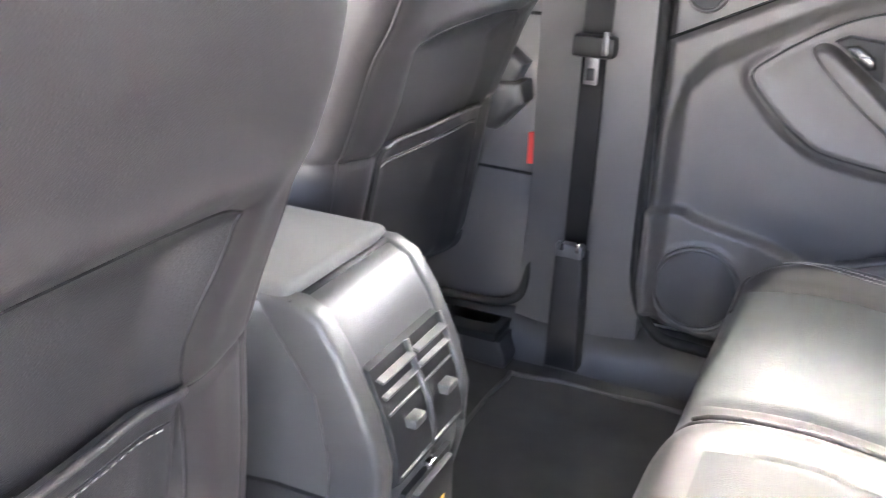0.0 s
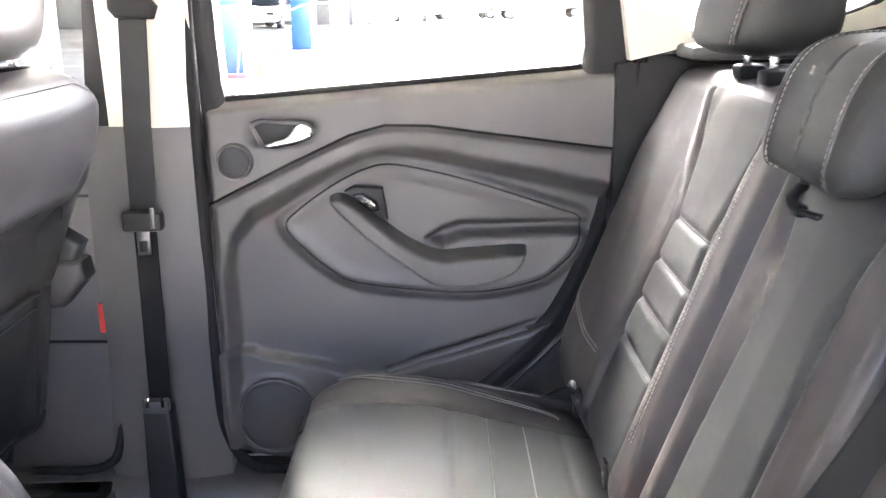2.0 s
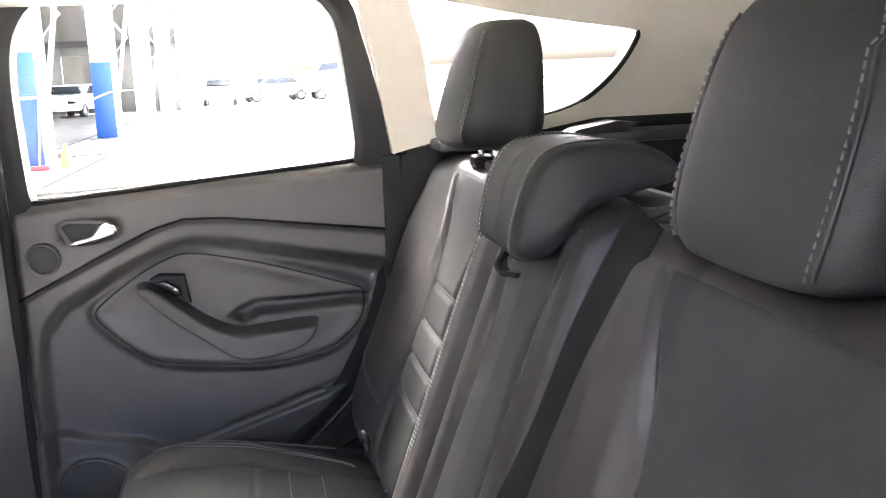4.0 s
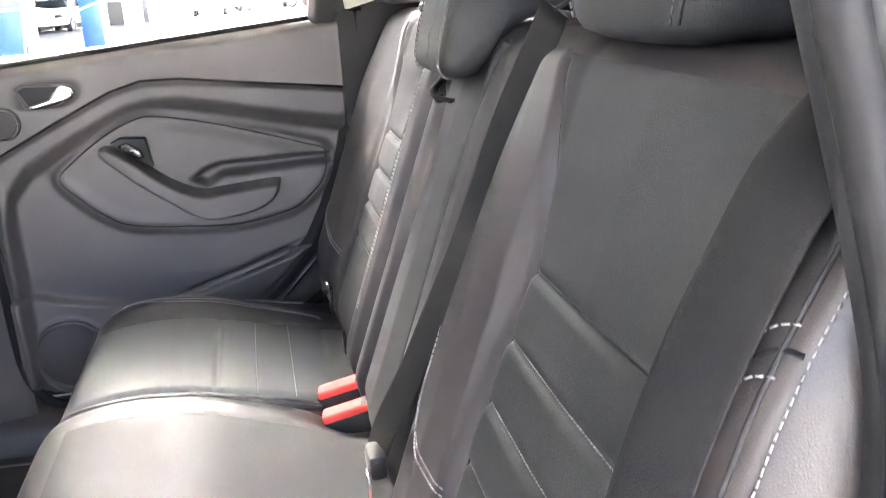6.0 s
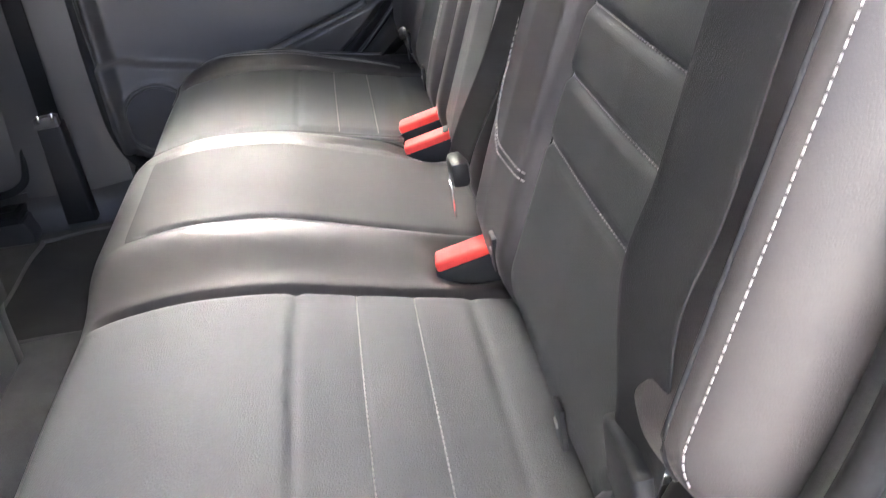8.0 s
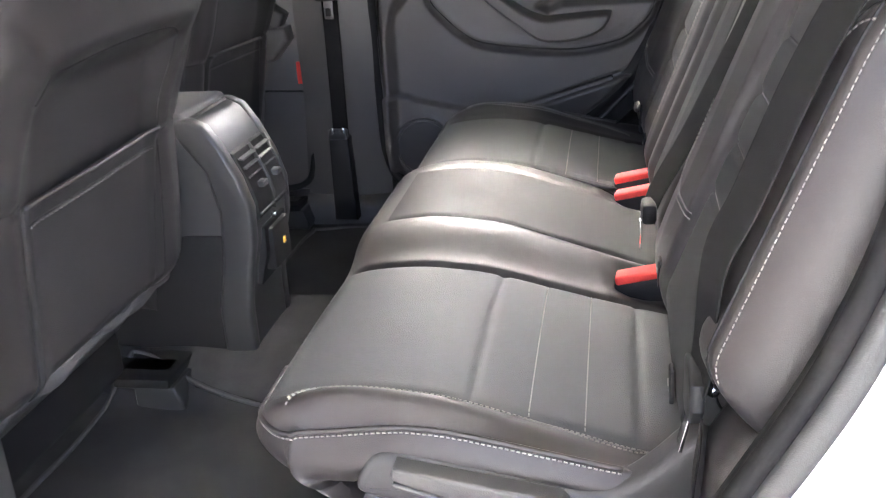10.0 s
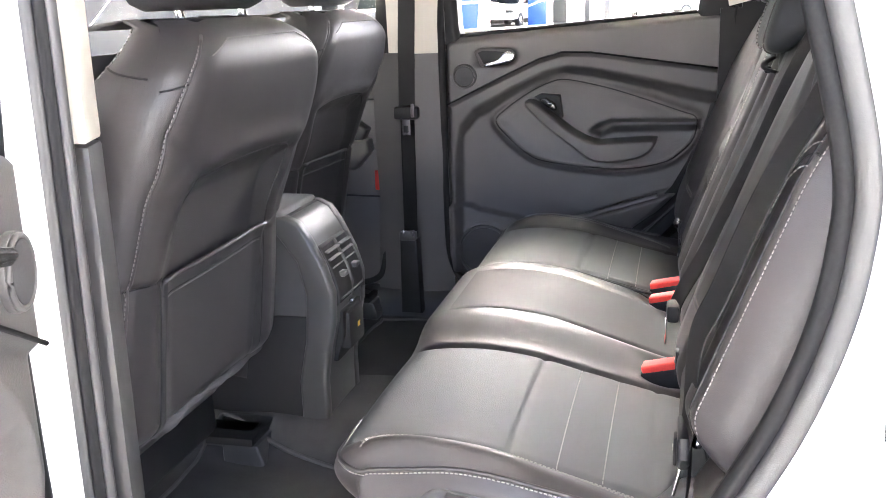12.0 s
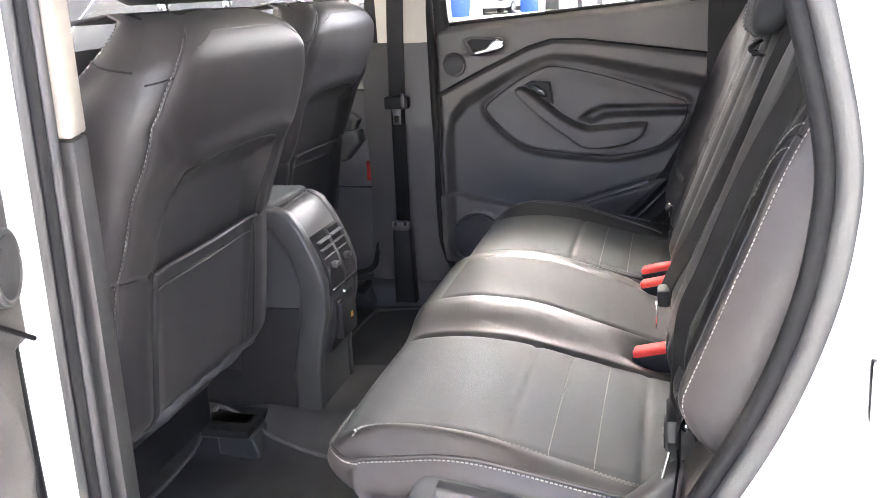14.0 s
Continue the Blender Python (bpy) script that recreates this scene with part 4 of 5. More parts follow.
class Back:
    """One backrest: control values across the car, with panel, bolsters and seams."""

    def __init__(self, ys, hs, panel, zlines, z0, z1, soft=0.012):
        self.ys, self.hs, self.panel, self.zlines, self.z0, self.z1, self.soft = ys, hs, panel, zlines, z0, z1, soft
        self.cut = 1.0 if ys[0] < -0.5 else 0.0

    def low(self, y):
        """The lower edge, which stands higher at the outer side of the driver side back."""
        return self.z0 + 0.105 * ease(-0.585, -0.64, y) * self.cut

    def edges(self, z):
        """The panel's two edges at a height."""
        a, b = self.panel
        k = np.interp(z, [0.74, 0.86, 0.95, 1.03, 1.08, 1.18, 1.25], [0.0, 0.004, 0.012, 0.022, 0.004, -0.035, -0.05])
        return a + k, b - k

    def h(self, y, z):
        v = flow(self.ys, self.hs, y, self.soft)
        keep = ease(self.z0, self.z0 + 0.10, z) * ease(self.z1 + 0.01, self.z1 - 0.16, z)
        v = np.where(v > 0.012, 0.012 + (v - 0.012) * (0.35 + 0.65 * keep), v)
        a, b = self.edges(z)
        on = (y > a) & (y < b)
        for zl in self.zlines:
            v = v + groove(z - zl, 0.0040, 0.0045) * on
        for lo, hi in zip(self.zlines, self.zlines[1:]):
            v = v + 0.0010 * np.sin(np.clip((z - lo) / (hi - lo), 0, 1) * np.pi) * on
        v = v + groove(np.minimum(np.abs(y - a), np.abs(y - b)), 0.006, 0.008) * (z < self.z1 - 0.03)
        top = np.clip((z - (self.z1 - 0.045)) / 0.045, 0, 1)
        v = v - 0.06 * (1 - np.sqrt(np.clip(1 - top * top, 0, 1)))
        bot = np.clip(((self.low(y) + 0.05) - z) / 0.05, 0, 1)
        return v - 0.03 * bot * bot - 0.05 * (1 - np.sqrt(np.clip(1 - bot * bot, 0, 1))) * (self.low(y) > self.z0)

    def at(self, y, z, lift=0.0):
        h = self.h(np.asarray(y, float), np.asarray(z, float)) + lift
        return np.stack([back_x(z) + NX * h, np.asarray(y, float) + 0 * h, z + NZ * h], -1)

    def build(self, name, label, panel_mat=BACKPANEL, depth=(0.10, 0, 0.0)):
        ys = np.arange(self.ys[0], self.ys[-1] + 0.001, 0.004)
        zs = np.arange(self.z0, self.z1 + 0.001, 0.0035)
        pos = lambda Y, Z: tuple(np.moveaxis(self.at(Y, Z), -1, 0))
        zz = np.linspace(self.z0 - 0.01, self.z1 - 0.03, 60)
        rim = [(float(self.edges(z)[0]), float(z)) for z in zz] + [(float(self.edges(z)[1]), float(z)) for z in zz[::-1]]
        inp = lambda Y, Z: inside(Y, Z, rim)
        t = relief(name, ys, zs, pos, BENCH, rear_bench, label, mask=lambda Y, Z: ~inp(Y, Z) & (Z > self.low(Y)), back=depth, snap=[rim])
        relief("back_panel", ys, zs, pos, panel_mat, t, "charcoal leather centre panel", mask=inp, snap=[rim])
        part("back_shell", box((0.07, self.ys[0] + 0.02, self.z0), (0.12, self.ys[-1] - 0.02, self.z1 - 0.01), 0.01, m=Matrix.Shear("XY", 4, (0, 0)) @ Matrix(((1, 0, LEAN_X, 1.0 - LEAN_X * 0.74), (0, 1, 0, 0), (0, 0, 1, 0), (0, 0, 0, 1)))), CARPET, t, "carpeted rear shell")
        return t

    def line(self, pts, lift=0.0012, n=60):
        return [Vector(self.at(p.x, p.y, lift)) for p in smooth_line([(a, b, 0) for a, b in pts], n)]


ZL = (0.856, 0.909, 0.962, 1.018)
LB = Back([-0.742, -0.741, -0.739, -0.731, -0.715, -0.685, -0.645, -0.622, -0.608, -0.45, -0.310, -0.290, -0.23, -0.17, -0.135, -0.115, -0.108],
          [-0.18, -0.11, -0.045, 0.015, 0.044, 0.052, 0.044, 0.020, 0.009, 0.011, 0.008, 0.017, 0.022, 0.017, 0.004, -0.02, -0.06], (-0.610, -0.305), ZL, 0.70, 1.205, 0.008)
left_back = LB.build("backrest", "dark leather backrest behind the driver, belt across it")
RB_ = Back([0.196, 0.203, 0.222, 0.25, 0.275, 0.287, 0.38, 0.475, 0.49, 0.56, 0.64, 0.68, 0.70, 0.71],
           [-0.05, -0.01, 0.015, 0.020, 0.014, 0.008, 0.010, 0.008, 0.015, 0.030, 0.040, 0.020, -0.02, -0.10], (0.287, 0.475), ZL, 0.70, 1.205, 0.008)
right_back = RB_.build("backrest", "dark leather backrest on the passenger side")
MB = Back([-0.102, -0.097, -0.085, -0.06, -0.035, -0.025, 0.05, 0.135, 0.145, 0.165, 0.182, 0.190],
          [-0.06, -0.005, 0.006, 0.010, 0.010, 0.004, 0.010, 0.004, 0.012, 0.014, 0.004, -0.05], (-0.03, 0.140), (), 0.70, 1.203, 0.006)
mid_back = MB.build("backrest", "narrow dark leather middle backrest with folding armrest")
for d in (0.0, 0.006):
    stitches("bolster_stitch", LB.line([(-0.165 - d, 1.05), (-0.163 - d, 1.0), (-0.160 - d, 0.90), (-0.172 - d, 0.845), (-0.215, 0.822 - d), (-0.300, 0.820 - d)]), left_back, step=0.006, r=0.0009)
    stitches("bolster_stitch", RB_.line([(0.245 + d, 1.12), (0.245 + d, 1.0), (0.242 + d, 0.90), (0.238 + d, 0.80)]), right_back, step=0.006, r=0.0007)
    stitches("outer_stitch", RB_.line([(0.668 - d, 1.10), (0.668 - d, 1.0), (0.660 - d, 0.90), (0.635, 0.840 + d), (0.57, 0.815 + d), (0.50, 0.808 + d)]), right_back, step=0.006, r=0.0007)
for d in (0.0, 0.021):
    stitches("shoulder_stitch", LB.line([(-0.680, 1.045 - d), (-0.684, 1.068 - d), (-0.694, 1.087 - d), (-0.704, 1.093 - d), (-0.711, 1.094 - d)], 0.0012), left_back, step=0.0055, r=0.00065)
rod("shoulder_seam", LB.line([(-0.681, 1.035), (-0.685, 1.058), (-0.695, 1.077), (-0.705, 1.083), (-0.713, 1.084)], 0.0), 0.0014, BLACKPL, left_back)
stitches("edge_stitch", [Vector(LB.at(-0.716, z, 0.0015)) for z in np.linspace(0.835, 1.16, 60)], left_back, step=0.0050, r=0.0006)
rod("edge_seam", [Vector(LB.at(-0.704, z, 0.0002)) for z in np.linspace(0.83, 1.17, 50)], 0.0016, BLACKPL, left_back)
for B, t in ((LB, left_back), (RB_, right_back)):
    for k in (0, 1):
        rod("panel_fold", [Vector(B.at(B.edges(z)[k], z, 0.0004)) for z in np.linspace(0.74, B.z1 - 0.06, 50)], 0.0015, BLACKPL, t, sides=6)
    rod("panel_fold", [Vector(B.at(y, ZL[3], 0.0002)) for y in np.linspace(B.edges(ZL[3])[0], B.edges(ZL[3])[1], 20)], 0.0014, BLACKPL, t, sides=6)
    for zl in ZL[:3]:
        stitches("panel_stitch", B.line([(B.edges(zl)[0] + 0.004, zl), (sum(B.edges(zl)) / 2, zl), (B.edges(zl)[1] - 0.004, zl)], 0.0008), t, GREYTHREAD, step=0.005, r=0.0007)
# pull strap in the middle back
strap = rod("pull_strap", smooth_line([(1.124, 0.105, 1.126), (1.110, 0.093, 1.117), (1.111, 0.078, 1.110), (1.126, 0.066, 1.105)], 20), 0.006, BLACKPL, mid_back, "black webbing pull strap", flat=(0.006, 0.0025))
part("strap_loop", box((1.108, 0.075, 1.102), (1.120, 0.095, 1.114), 0.004), BLACKPL, mid_back)


def headrest(name, cy, z0, z1, half, depth, front, label, tilt=0.0):
    """A padded headrest: rounded front, welt round its sides, two posts."""
    n, m = 26, 44
    verts, faces = [], []
    for i in range(n + 1):
        u = i / n
        z = z0 + (z1 - z0) * u
        cap = np.sqrt(max(0.0, 1 - abs(2 * u - 1) ** 5))
        w = half * (0.90 + 0.10 * np.sin(u * np.pi)) * (0.72 + 0.28 * cap) * (1 - 0.10 * u)
        d = depth / 2 * (0.55 + 0.45 * cap) * (1.05 - 0.45 * u)
        cx = front + depth / 2 + (z - z0) * tilt
        for k in range(m):
            a = 2 * math.pi * k / m
            c, s = math.cos(a), math.sin(a)
            px = math.copysign(abs(c) ** 0.45, c) * d
            py = math.copysign(abs(s) ** 0.40, s) * w
            verts.append((cx + px + (0.010 * (1 - (py / w) ** 2) * -1 if c < 0 else 0), cy + py, z))
    for i in range(n):
        for k in range(m):
            faces.append((i * m + k, i * m + (k + 1) % m, (i + 1) * m + (k + 1) % m, (i + 1) * m + k))
    faces += [tuple(range(m))[::-1], tuple(n * m + k for k in range(m))]
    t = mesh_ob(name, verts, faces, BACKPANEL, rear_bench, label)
    for s in (-1, 1):
        line = []
        for i in range(2, n - 1):
            row = verts[i * m:(i + 1) * m]
            p = max((q for q in row if (q[1] - cy) * s > 0), key=lambda q: (q[1] - cy) * s - q[0] * 1.6)
            line.append(Vector(p) + Vector((-0.0012, s * 0.0012, 0)))
        rod("welt", line, 0.0016, BENCH, t, sides=6)
        stitches("welt_stitch", [p + Vector((-0.004, -s * 0.003, 0)) for p in line], t, GREYTHREAD, r=0.0008)
        rod("post", [(front + depth / 2 + 0.005, cy + s * 0.05, z0 - 0.05), (front + depth / 2, cy + s * 0.05, z0 + 0.03)], 0.006, CHROME, t)
        part("post_collar", box((front + depth / 2 - 0.012, cy + s * 0.05 - 0.018, z0 - 0.036), (front + depth / 2 + 0.022, cy + s * 0.05 + 0.018, z0 - 0.018), 0.005), BLACKPL, t)
    return t


headrest("headrest", 0.43, 1.225, 1.405, 0.115, 0.135, 1.115, "raised dark leather headrest on passenger side seat back", 0.16)
headrest("headrest", -0.375, 1.192, 1.385, 0.125, 0.135, 1.145, "raised dark leather headrest on driver side seat back", 0.16)


def hooked_headrest(y0, y1, label):
    """A low headrest whose thick front lip laps down over the seat back."""
    prof = smooth_line([(1.100, 1.150, 0), (1.106, 1.185, 0), (1.122, 1.228, 0), (1.148, 1.252, 0), (1.20, 1.258, 0), (1.25, 1.250, 0), (1.282, 1.232, 0), (1.278, 1.214, 0), (1.23, 1.204, 0), (1.185, 1.190, 0), (1.155, 1.165, 0), (1.135, 1.142, 0), (1.112, 1.138, 0)], 78, True)
    cx, cz = 1.175, 1.205
    verts, faces = [], []
    n, m = 30, len(prof)
    ring_at = lambda k, f: [(cx + (p.x - cx) * f, k, cz + (p.y - cz) * f) for p in prof]
    for i in range(n + 1):
        v = i / n
        e = 1 - min(1.0, min(v, 1 - v) / 0.12)
        verts += ring_at(y0 + (y1 - y0) * v + (0.004 if v < 0.5 else -0.004) * (1 - e), 1 - 0.16 * (1 - math.sqrt(max(0.0, 1 - e * e))))
    for i in range(n):
        for k in range(m):
            faces.append((i * m + k, (i + 1) * m + k, (i + 1) * m + (k + 1) % m, i * m + (k + 1) % m))
    for i in (0, n):
        verts.append((cx, y0 - 0.004 if i == 0 else y1 + 0.004, cz))
        faces += [(i * m + k, i * m + (k + 1) % m, len(verts) - 1)[::1 if i == 0 else -1] for k in range(m)]
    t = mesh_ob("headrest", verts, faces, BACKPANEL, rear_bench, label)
    for i in (4, n - 4):
        s = -1 if i == 4 else 1
        line = [Vector(verts[i * m + k % m]) for k in range(-6, 40)]
        mid = Vector((cx, line[0].y, cz))
        rod("welt", [p + (p - mid).normalized() * 0.0008 for p in line], 0.0018, BENCH, t, sides=6)
        stitches("welt_stitch", [p + (p - mid).normalized() * 0.0012 + Vector((0, -s * 0.004, 0)) for p in line], t, THREAD, r=0.0008, step=0.006)
    return t


hooked_headrest(-0.030, 0.172, "low dark leather headrest lapped over the middle seat back")

# ---- belts, buckles and latches ----
b1 = thing("seat_belt", "black webbing belt lying on the driver side backrest", "seat belt", "rear belts")
pts = [Vector(LB.at(y, z, 0.012)) for y, z in ((-0.682, 1.165), (-0.678, 1.10), (-0.679, 1.03), (-0.685, 0.95), (-0.681, 0.90))]
rod("webbing", smooth_line([(1.33, -0.64, 1.285), (1.22, -0.655, 1.235), *pts, (0.998, -0.670, 0.845), (0.994, -0.664, 0.815)], 60), 0, BELT, b1, "black woven webbing", sides=12, flat=(0.0235, 0.0012), up=(-0.86, -0.25, 0.45))
rod("webbing", smooth_line([(1.000, -0.659, 0.815), (1.000, -0.660, 0.77), (0.996, -0.663, 0.72), (1.0, -0.668, 0.64)], 20), 0, BELT, b1, "black woven webbing", sides=12, flat=(0.020, 0.0012), up=(-1, 0.1, 0.2))
grip = part("tongue_holder", prism([(-0.686, 0.828), (-0.690, 0.808), (-0.676, 0.791), (-0.650, 0.784), (-0.634, 0.790), (-0.632, 0.828), (-0.645, 0.834), (-0.672, 0.834)], "x", 0.988, 1.000, 0.004, 3), BLACKPL, b1, "black plastic tongue grip")
part("tongue", box((-0.0015, -0.010, -0.04), (0.0015, 0.010, 0.0), 0.0008, m=pose(0.994, -0.645, 0.790, 0, 12, 0)), CHROME, b1, "chrome belt tongue")
rod("anchor_bar", [(1.016, -0.627, 0.822), (1.006, -0.676, 0.818)], 0.005, CHROME, b1, "bright steel anchor bar")
b2 = thing("seat_belt", "black webbing middle belt lying over the middle backrest's edge", "seat belt", "rear belts")
rod("webbing", smooth_line([(1.160, -0.222, 1.212), (1.118, -0.190, 1.11), (1.082, -0.172, 1.01), (1.046, -0.148, 0.92), (1.022, -0.130, 0.86), (0.994, -0.113, 0.80), (0.982, -0.110, 0.77)], 50), 0, BELT, b2, "black woven webbing", sides=12, flat=(0.0235, 0.0014), up=(-0.93, -0.30, 0.33))
rod("webbing", smooth_line([(1.31, -0.26, 1.21), (1.20, -0.236, 1.222), (1.160, -0.222, 1.212)], 12), 0, BELT, b2, "black woven webbing", sides=12, flat=(0.0235, 0.0014))
part("tongue_holder", box((0.970, -0.140, 0.752), (0.990, -0.100, 0.780), 0.006), BLACKPL, b2)
part("tongue", box((0.968, -0.132, 0.716), (0.971, -0.112, 0.756), 0.001), CHROME, b2, "chrome belt tongue")


def buckle(y, z, label, yaw=0):
    t = thing("belt_buckle", label, "belt buckle", "rear buckles")
    m = pose(0.972, y, z, 0, -14, yaw)
    part("housing", box((-0.038, -0.017, -0.045), (0.042, 0.017, 0.0), 0.006, m=m), BLACKPL, t)
    b = part("release_button", box((-0.034, -0.0145, -0.004), (0.030, 0.0145, 0.009), 0.004, 3, m=m), RED, t, "red release button")
    part("slot", box((0.020, -0.012, 0.004), (0.028, 0.012, 0.0094), 0.001, m=m), BLACKPL, b)
    return t


buckle(-0.185, 0.702, "black belt buckle with red release button, single", -6)
buckle(0.130, 0.708, "black belt buckle with red release button, beside another", -8)
buckle(0.190, 0.716, "black belt buckle with red release button, turned round", -8)
for y, z in ((-0.271, 0.745), (-0.515, 0.735), (0.29, 0.745), (0.50, 0.745)):
    t = thing("anchor_tag", "small black child-seat anchor tag at the seat gap", "anchor tag", "anchor tags")
    part("tag", box((0.985, y - 0.010, z - 0.018), (0.990, y + 0.010, z + 0.016), 0.002), BLACKPL, t)
    part("mark", box((0.9838, y - 0.004, z - 0.002), (0.9852, y + 0.004, z + 0.003), 0.0005), THREAD, t)
stud = thing("belt_anchor_bolt", "bright steel anchor bolt beside the far cushion", "bolt")
part("bolt_head", disc((0.985, 0.53, 0.752), (-1, -0.6, 0.3), 0.011, 0.014, 12), CHROME, stud)
part("bracket", box((0.985, 0.535, 0.70), (0.995, 0.56, 0.76), 0.003), BLACKPL, stud)
rod("strap", smooth_line([(0.99, 0.55, 0.745), (0.975, 0.60, 0.72), (0.95, 0.64, 0.69)], 10), 0, BELT, stud, flat=(0.02, 0.0012))

fb = thing("seat_belt", "black front belt hanging down the centre pillar", "seat belt", "front belts")
rod("webbing", [(0.358, 0.672, 1.290), (0.350, 0.672, 1.12), (0.346, 0.674, 0.99)], 0, BELTSHEEN, fb, "dark grey woven webbing", sides=12, flat=(0.0205, 0.001), up=(0, -1, 0))
rod("webbing", [(0.345, 0.677, 0.965), (0.343, 0.679, 0.80), (0.341, 0.680, 0.66)], 0, BELT, fb, "black woven webbing", sides=12, flat=(0.0175, 0.001), up=(0, -1, 0))
guide = part("tongue_holder", box((0.318, 0.650, 0.960), (0.378, 0.676, 0.990), 0.006), BLACKPL, fb, "black tongue grip")
part("clip", box((0.362, 0.646, 0.966), (0.370, 0.651, 0.998), 0.002), STEEL, guide)
part("tongue", box((0.336, 0.660, 0.922), (0.356, 0.664, 0.962), 0.002), STEEL, fb, "steel belt tongue")
part("tongue_slot", box((0.340, 0.657, 0.928), (0.352, 0.661, 0.945), 0.002), BLACKPL, fb)
part("slot_cover", prism([(0.325, 1.285), (0.325, 1.315), (0.335, 1.325), (0.345, 1.305), (0.385, 1.300), (0.395, 1.288), (0.388, 1.270), (0.335, 1.272)], "y", 0.66, 0.69, 0.006, 3), BLACKPL, fb, "black belt exit slot")
part("anchor_cover", prism([(0.312, 0.472), (0.316, 0.665), (0.360, 0.665), (0.366, 0.472)], "y", 0.662, 0.70, 0.006, 3), BLACKPL, fb, "black lower anchor cover")
part("pretensioner_clip", box((0.318, 0.655, 0.662), (0.360, 0.675, 0.684), 0.004), CONSOLE, fb)
for x in (0.326, 0.350):
    part("clip_pin", box((x, 0.652, 0.675), (x + 0.006, 0.657, 0.690), 0.001), CHROME, fb)

# ---- front seats ----


def fseat_x(z, off):
    return off + np.where(z > 0.905, 0.39 * (z - 0.905), 0.17 * (z - 0.905))


def front_seat(cy, off, wing, label):
    """A front seat seen from behind: bulging yoke, recessed panel, side wings, pocket, piping, felt flap, headrest, cushion."""
    t = thing("front_seat", label, "car seat", "front seats")
    hw, z0 = 0.238, 0.690
    PANEL_OUT = [(-0.125, 0.66), (-0.142, 0.80), (-0.150, 0.90), (-0.153, 0.965), (-0.146, 1.010), (-0.120, 1.034), (-0.06, 1.043), (0.0, 1.046), (0.07, 1.045), (0.120, 1.040), (0.147, 1.030), (0.142, 1.000), (0.131, 0.965), (0.132, 0.935), (0.142, 0.90), (0.150, 0.80), (0.155, 0.66)]
    P2 = [(u * wing, z) for u, z in PANEL_OUT]

    def width(z):
        return hw * flow([0.60, 0.70, 0.82, 0.90, 0.955, 1.01, 1.09, 1.13, 1.165, 1.19, 1.208, 1.22], [0.985, 0.99, 0.985, 0.965, 0.97, 1.0, 1.0, 0.965, 0.885, 0.76, 0.63, 0.50], z, 0.012)

    def bh(y, z):
        u = y - cy
        a = np.abs(u)
        r = np.clip((a - (width(z) - 0.065)) / 0.065, 0, 1)
        h = -0.045 * (1 - np.sqrt(np.clip(1 - r * r, 0, 1)))
        d = sdf(u, z + 0 * u, P2)
        # the yoke swells out over the panel, the wings roll down to it
        yoke = ease(1.02, 1.06, z) * ease(1.20, 1.10, z) * (1 - (a / 0.26) ** 2)
        h = h + 0.016 * yoke
        h = h - (0.010 + 0.010 * ease(0.93, 1.03, z)) * ease(0.006, -0.036, d) + 0.005 * np.exp(-((d - 0.016) / 0.016) ** 2)
        h = h + groove(z - (0.912 + 0.06 * (a - 0.165)), 0.004, 0.005) * (d > 0)
        top = np.clip((z - 1.155) / 0.065, 0, 1)
        h = h - 0.085 * (1 - np.sqrt(np.clip(1 - top * top, 0, 1)))
        bottom = np.clip((z0 + 0.03 - z) / 0.03, 0, 1)
        h = h - 0.02 * bottom * bottom
        # crease that runs from the side piping into the panel's upper corner
        crease = [(-0.205 * wing, 1.098), (-0.175 * wing, 1.070), (-0.146 * wing, 1.046), (-0.12 * wing, 1.034)]
        return h + groove(seg_dist(u, z + 0 * u, crease), 0.010, 0.0045) + groove(np.abs(a - rim(z)), 0.004, 0.002)

    def rim(z):
        """Half the distance between the two lines of side piping."""
        return width(z) - 0.028

    def pos(Y, Z):
        yy = cy + (Y - cy) / hw * width(Z)
        return fseat_x(Z, off) + bh(yy, Z), flare(yy, Z), Z

    def flare(y, z):
        """The inner wing spreads towards its foot."""
        k = np.interp(z, [0.60, 0.75, 0.95, 1.03, 1.15], [0.026, 0.024, 0.013, 0.008, 0.0]) if wing > 0 else 0.0
        edge = np.interp(z, [0.60, 0.75, 0.87, 0.95, 1.03], [0.030, 0.027, 0.018, 0.009, 0.0]) if wing > 0 else 0.0
        return y + k * np.clip(0.5 + (y - cy) / hw / 2, 0, 1.1) + edge * np.clip(((y - cy) / hw - 0.6) / 0.4, 0, 1)

    zs = np.arange(z0, 1.2201, 0.004)
    ys = np.unique(np.concatenate([np.arange(cy - hw, cy + hw, 0.004), [cy + hw]]))
    at = lambda y, z, l=0.0015: Vector((float(fseat_x(z, off) + bh(np.float64(y), np.float64(z)) + l), float(flare(y, z)), z))
    P3 = [(cy + u * hw / float(width(z)), z) for u, z in P2]
    inner = lambda Y, Z: inside(Y, Z, P3)
    relief("backrest", ys, zs, pos, LEATHER, t, "dark brown-black leather back cover", mask=lambda Y, Z: ~inner(Y, Z), snap=[P3])
    relief("back_panel", ys, zs, pos, VINYL, t, "matt charcoal rear panel", mask=inner, snap=[P3])
    # sewn seams round the rear panel
    for line in (P2[4:11], P2[10:]):
        rod("panel_seam", [at(cy + p.x, p.y, -0.0003) for p in smooth_line([(u, z, 0) for u, z in line], 50) if p.y > z0 + 0.01], 0.0013, BLACKPL, t)
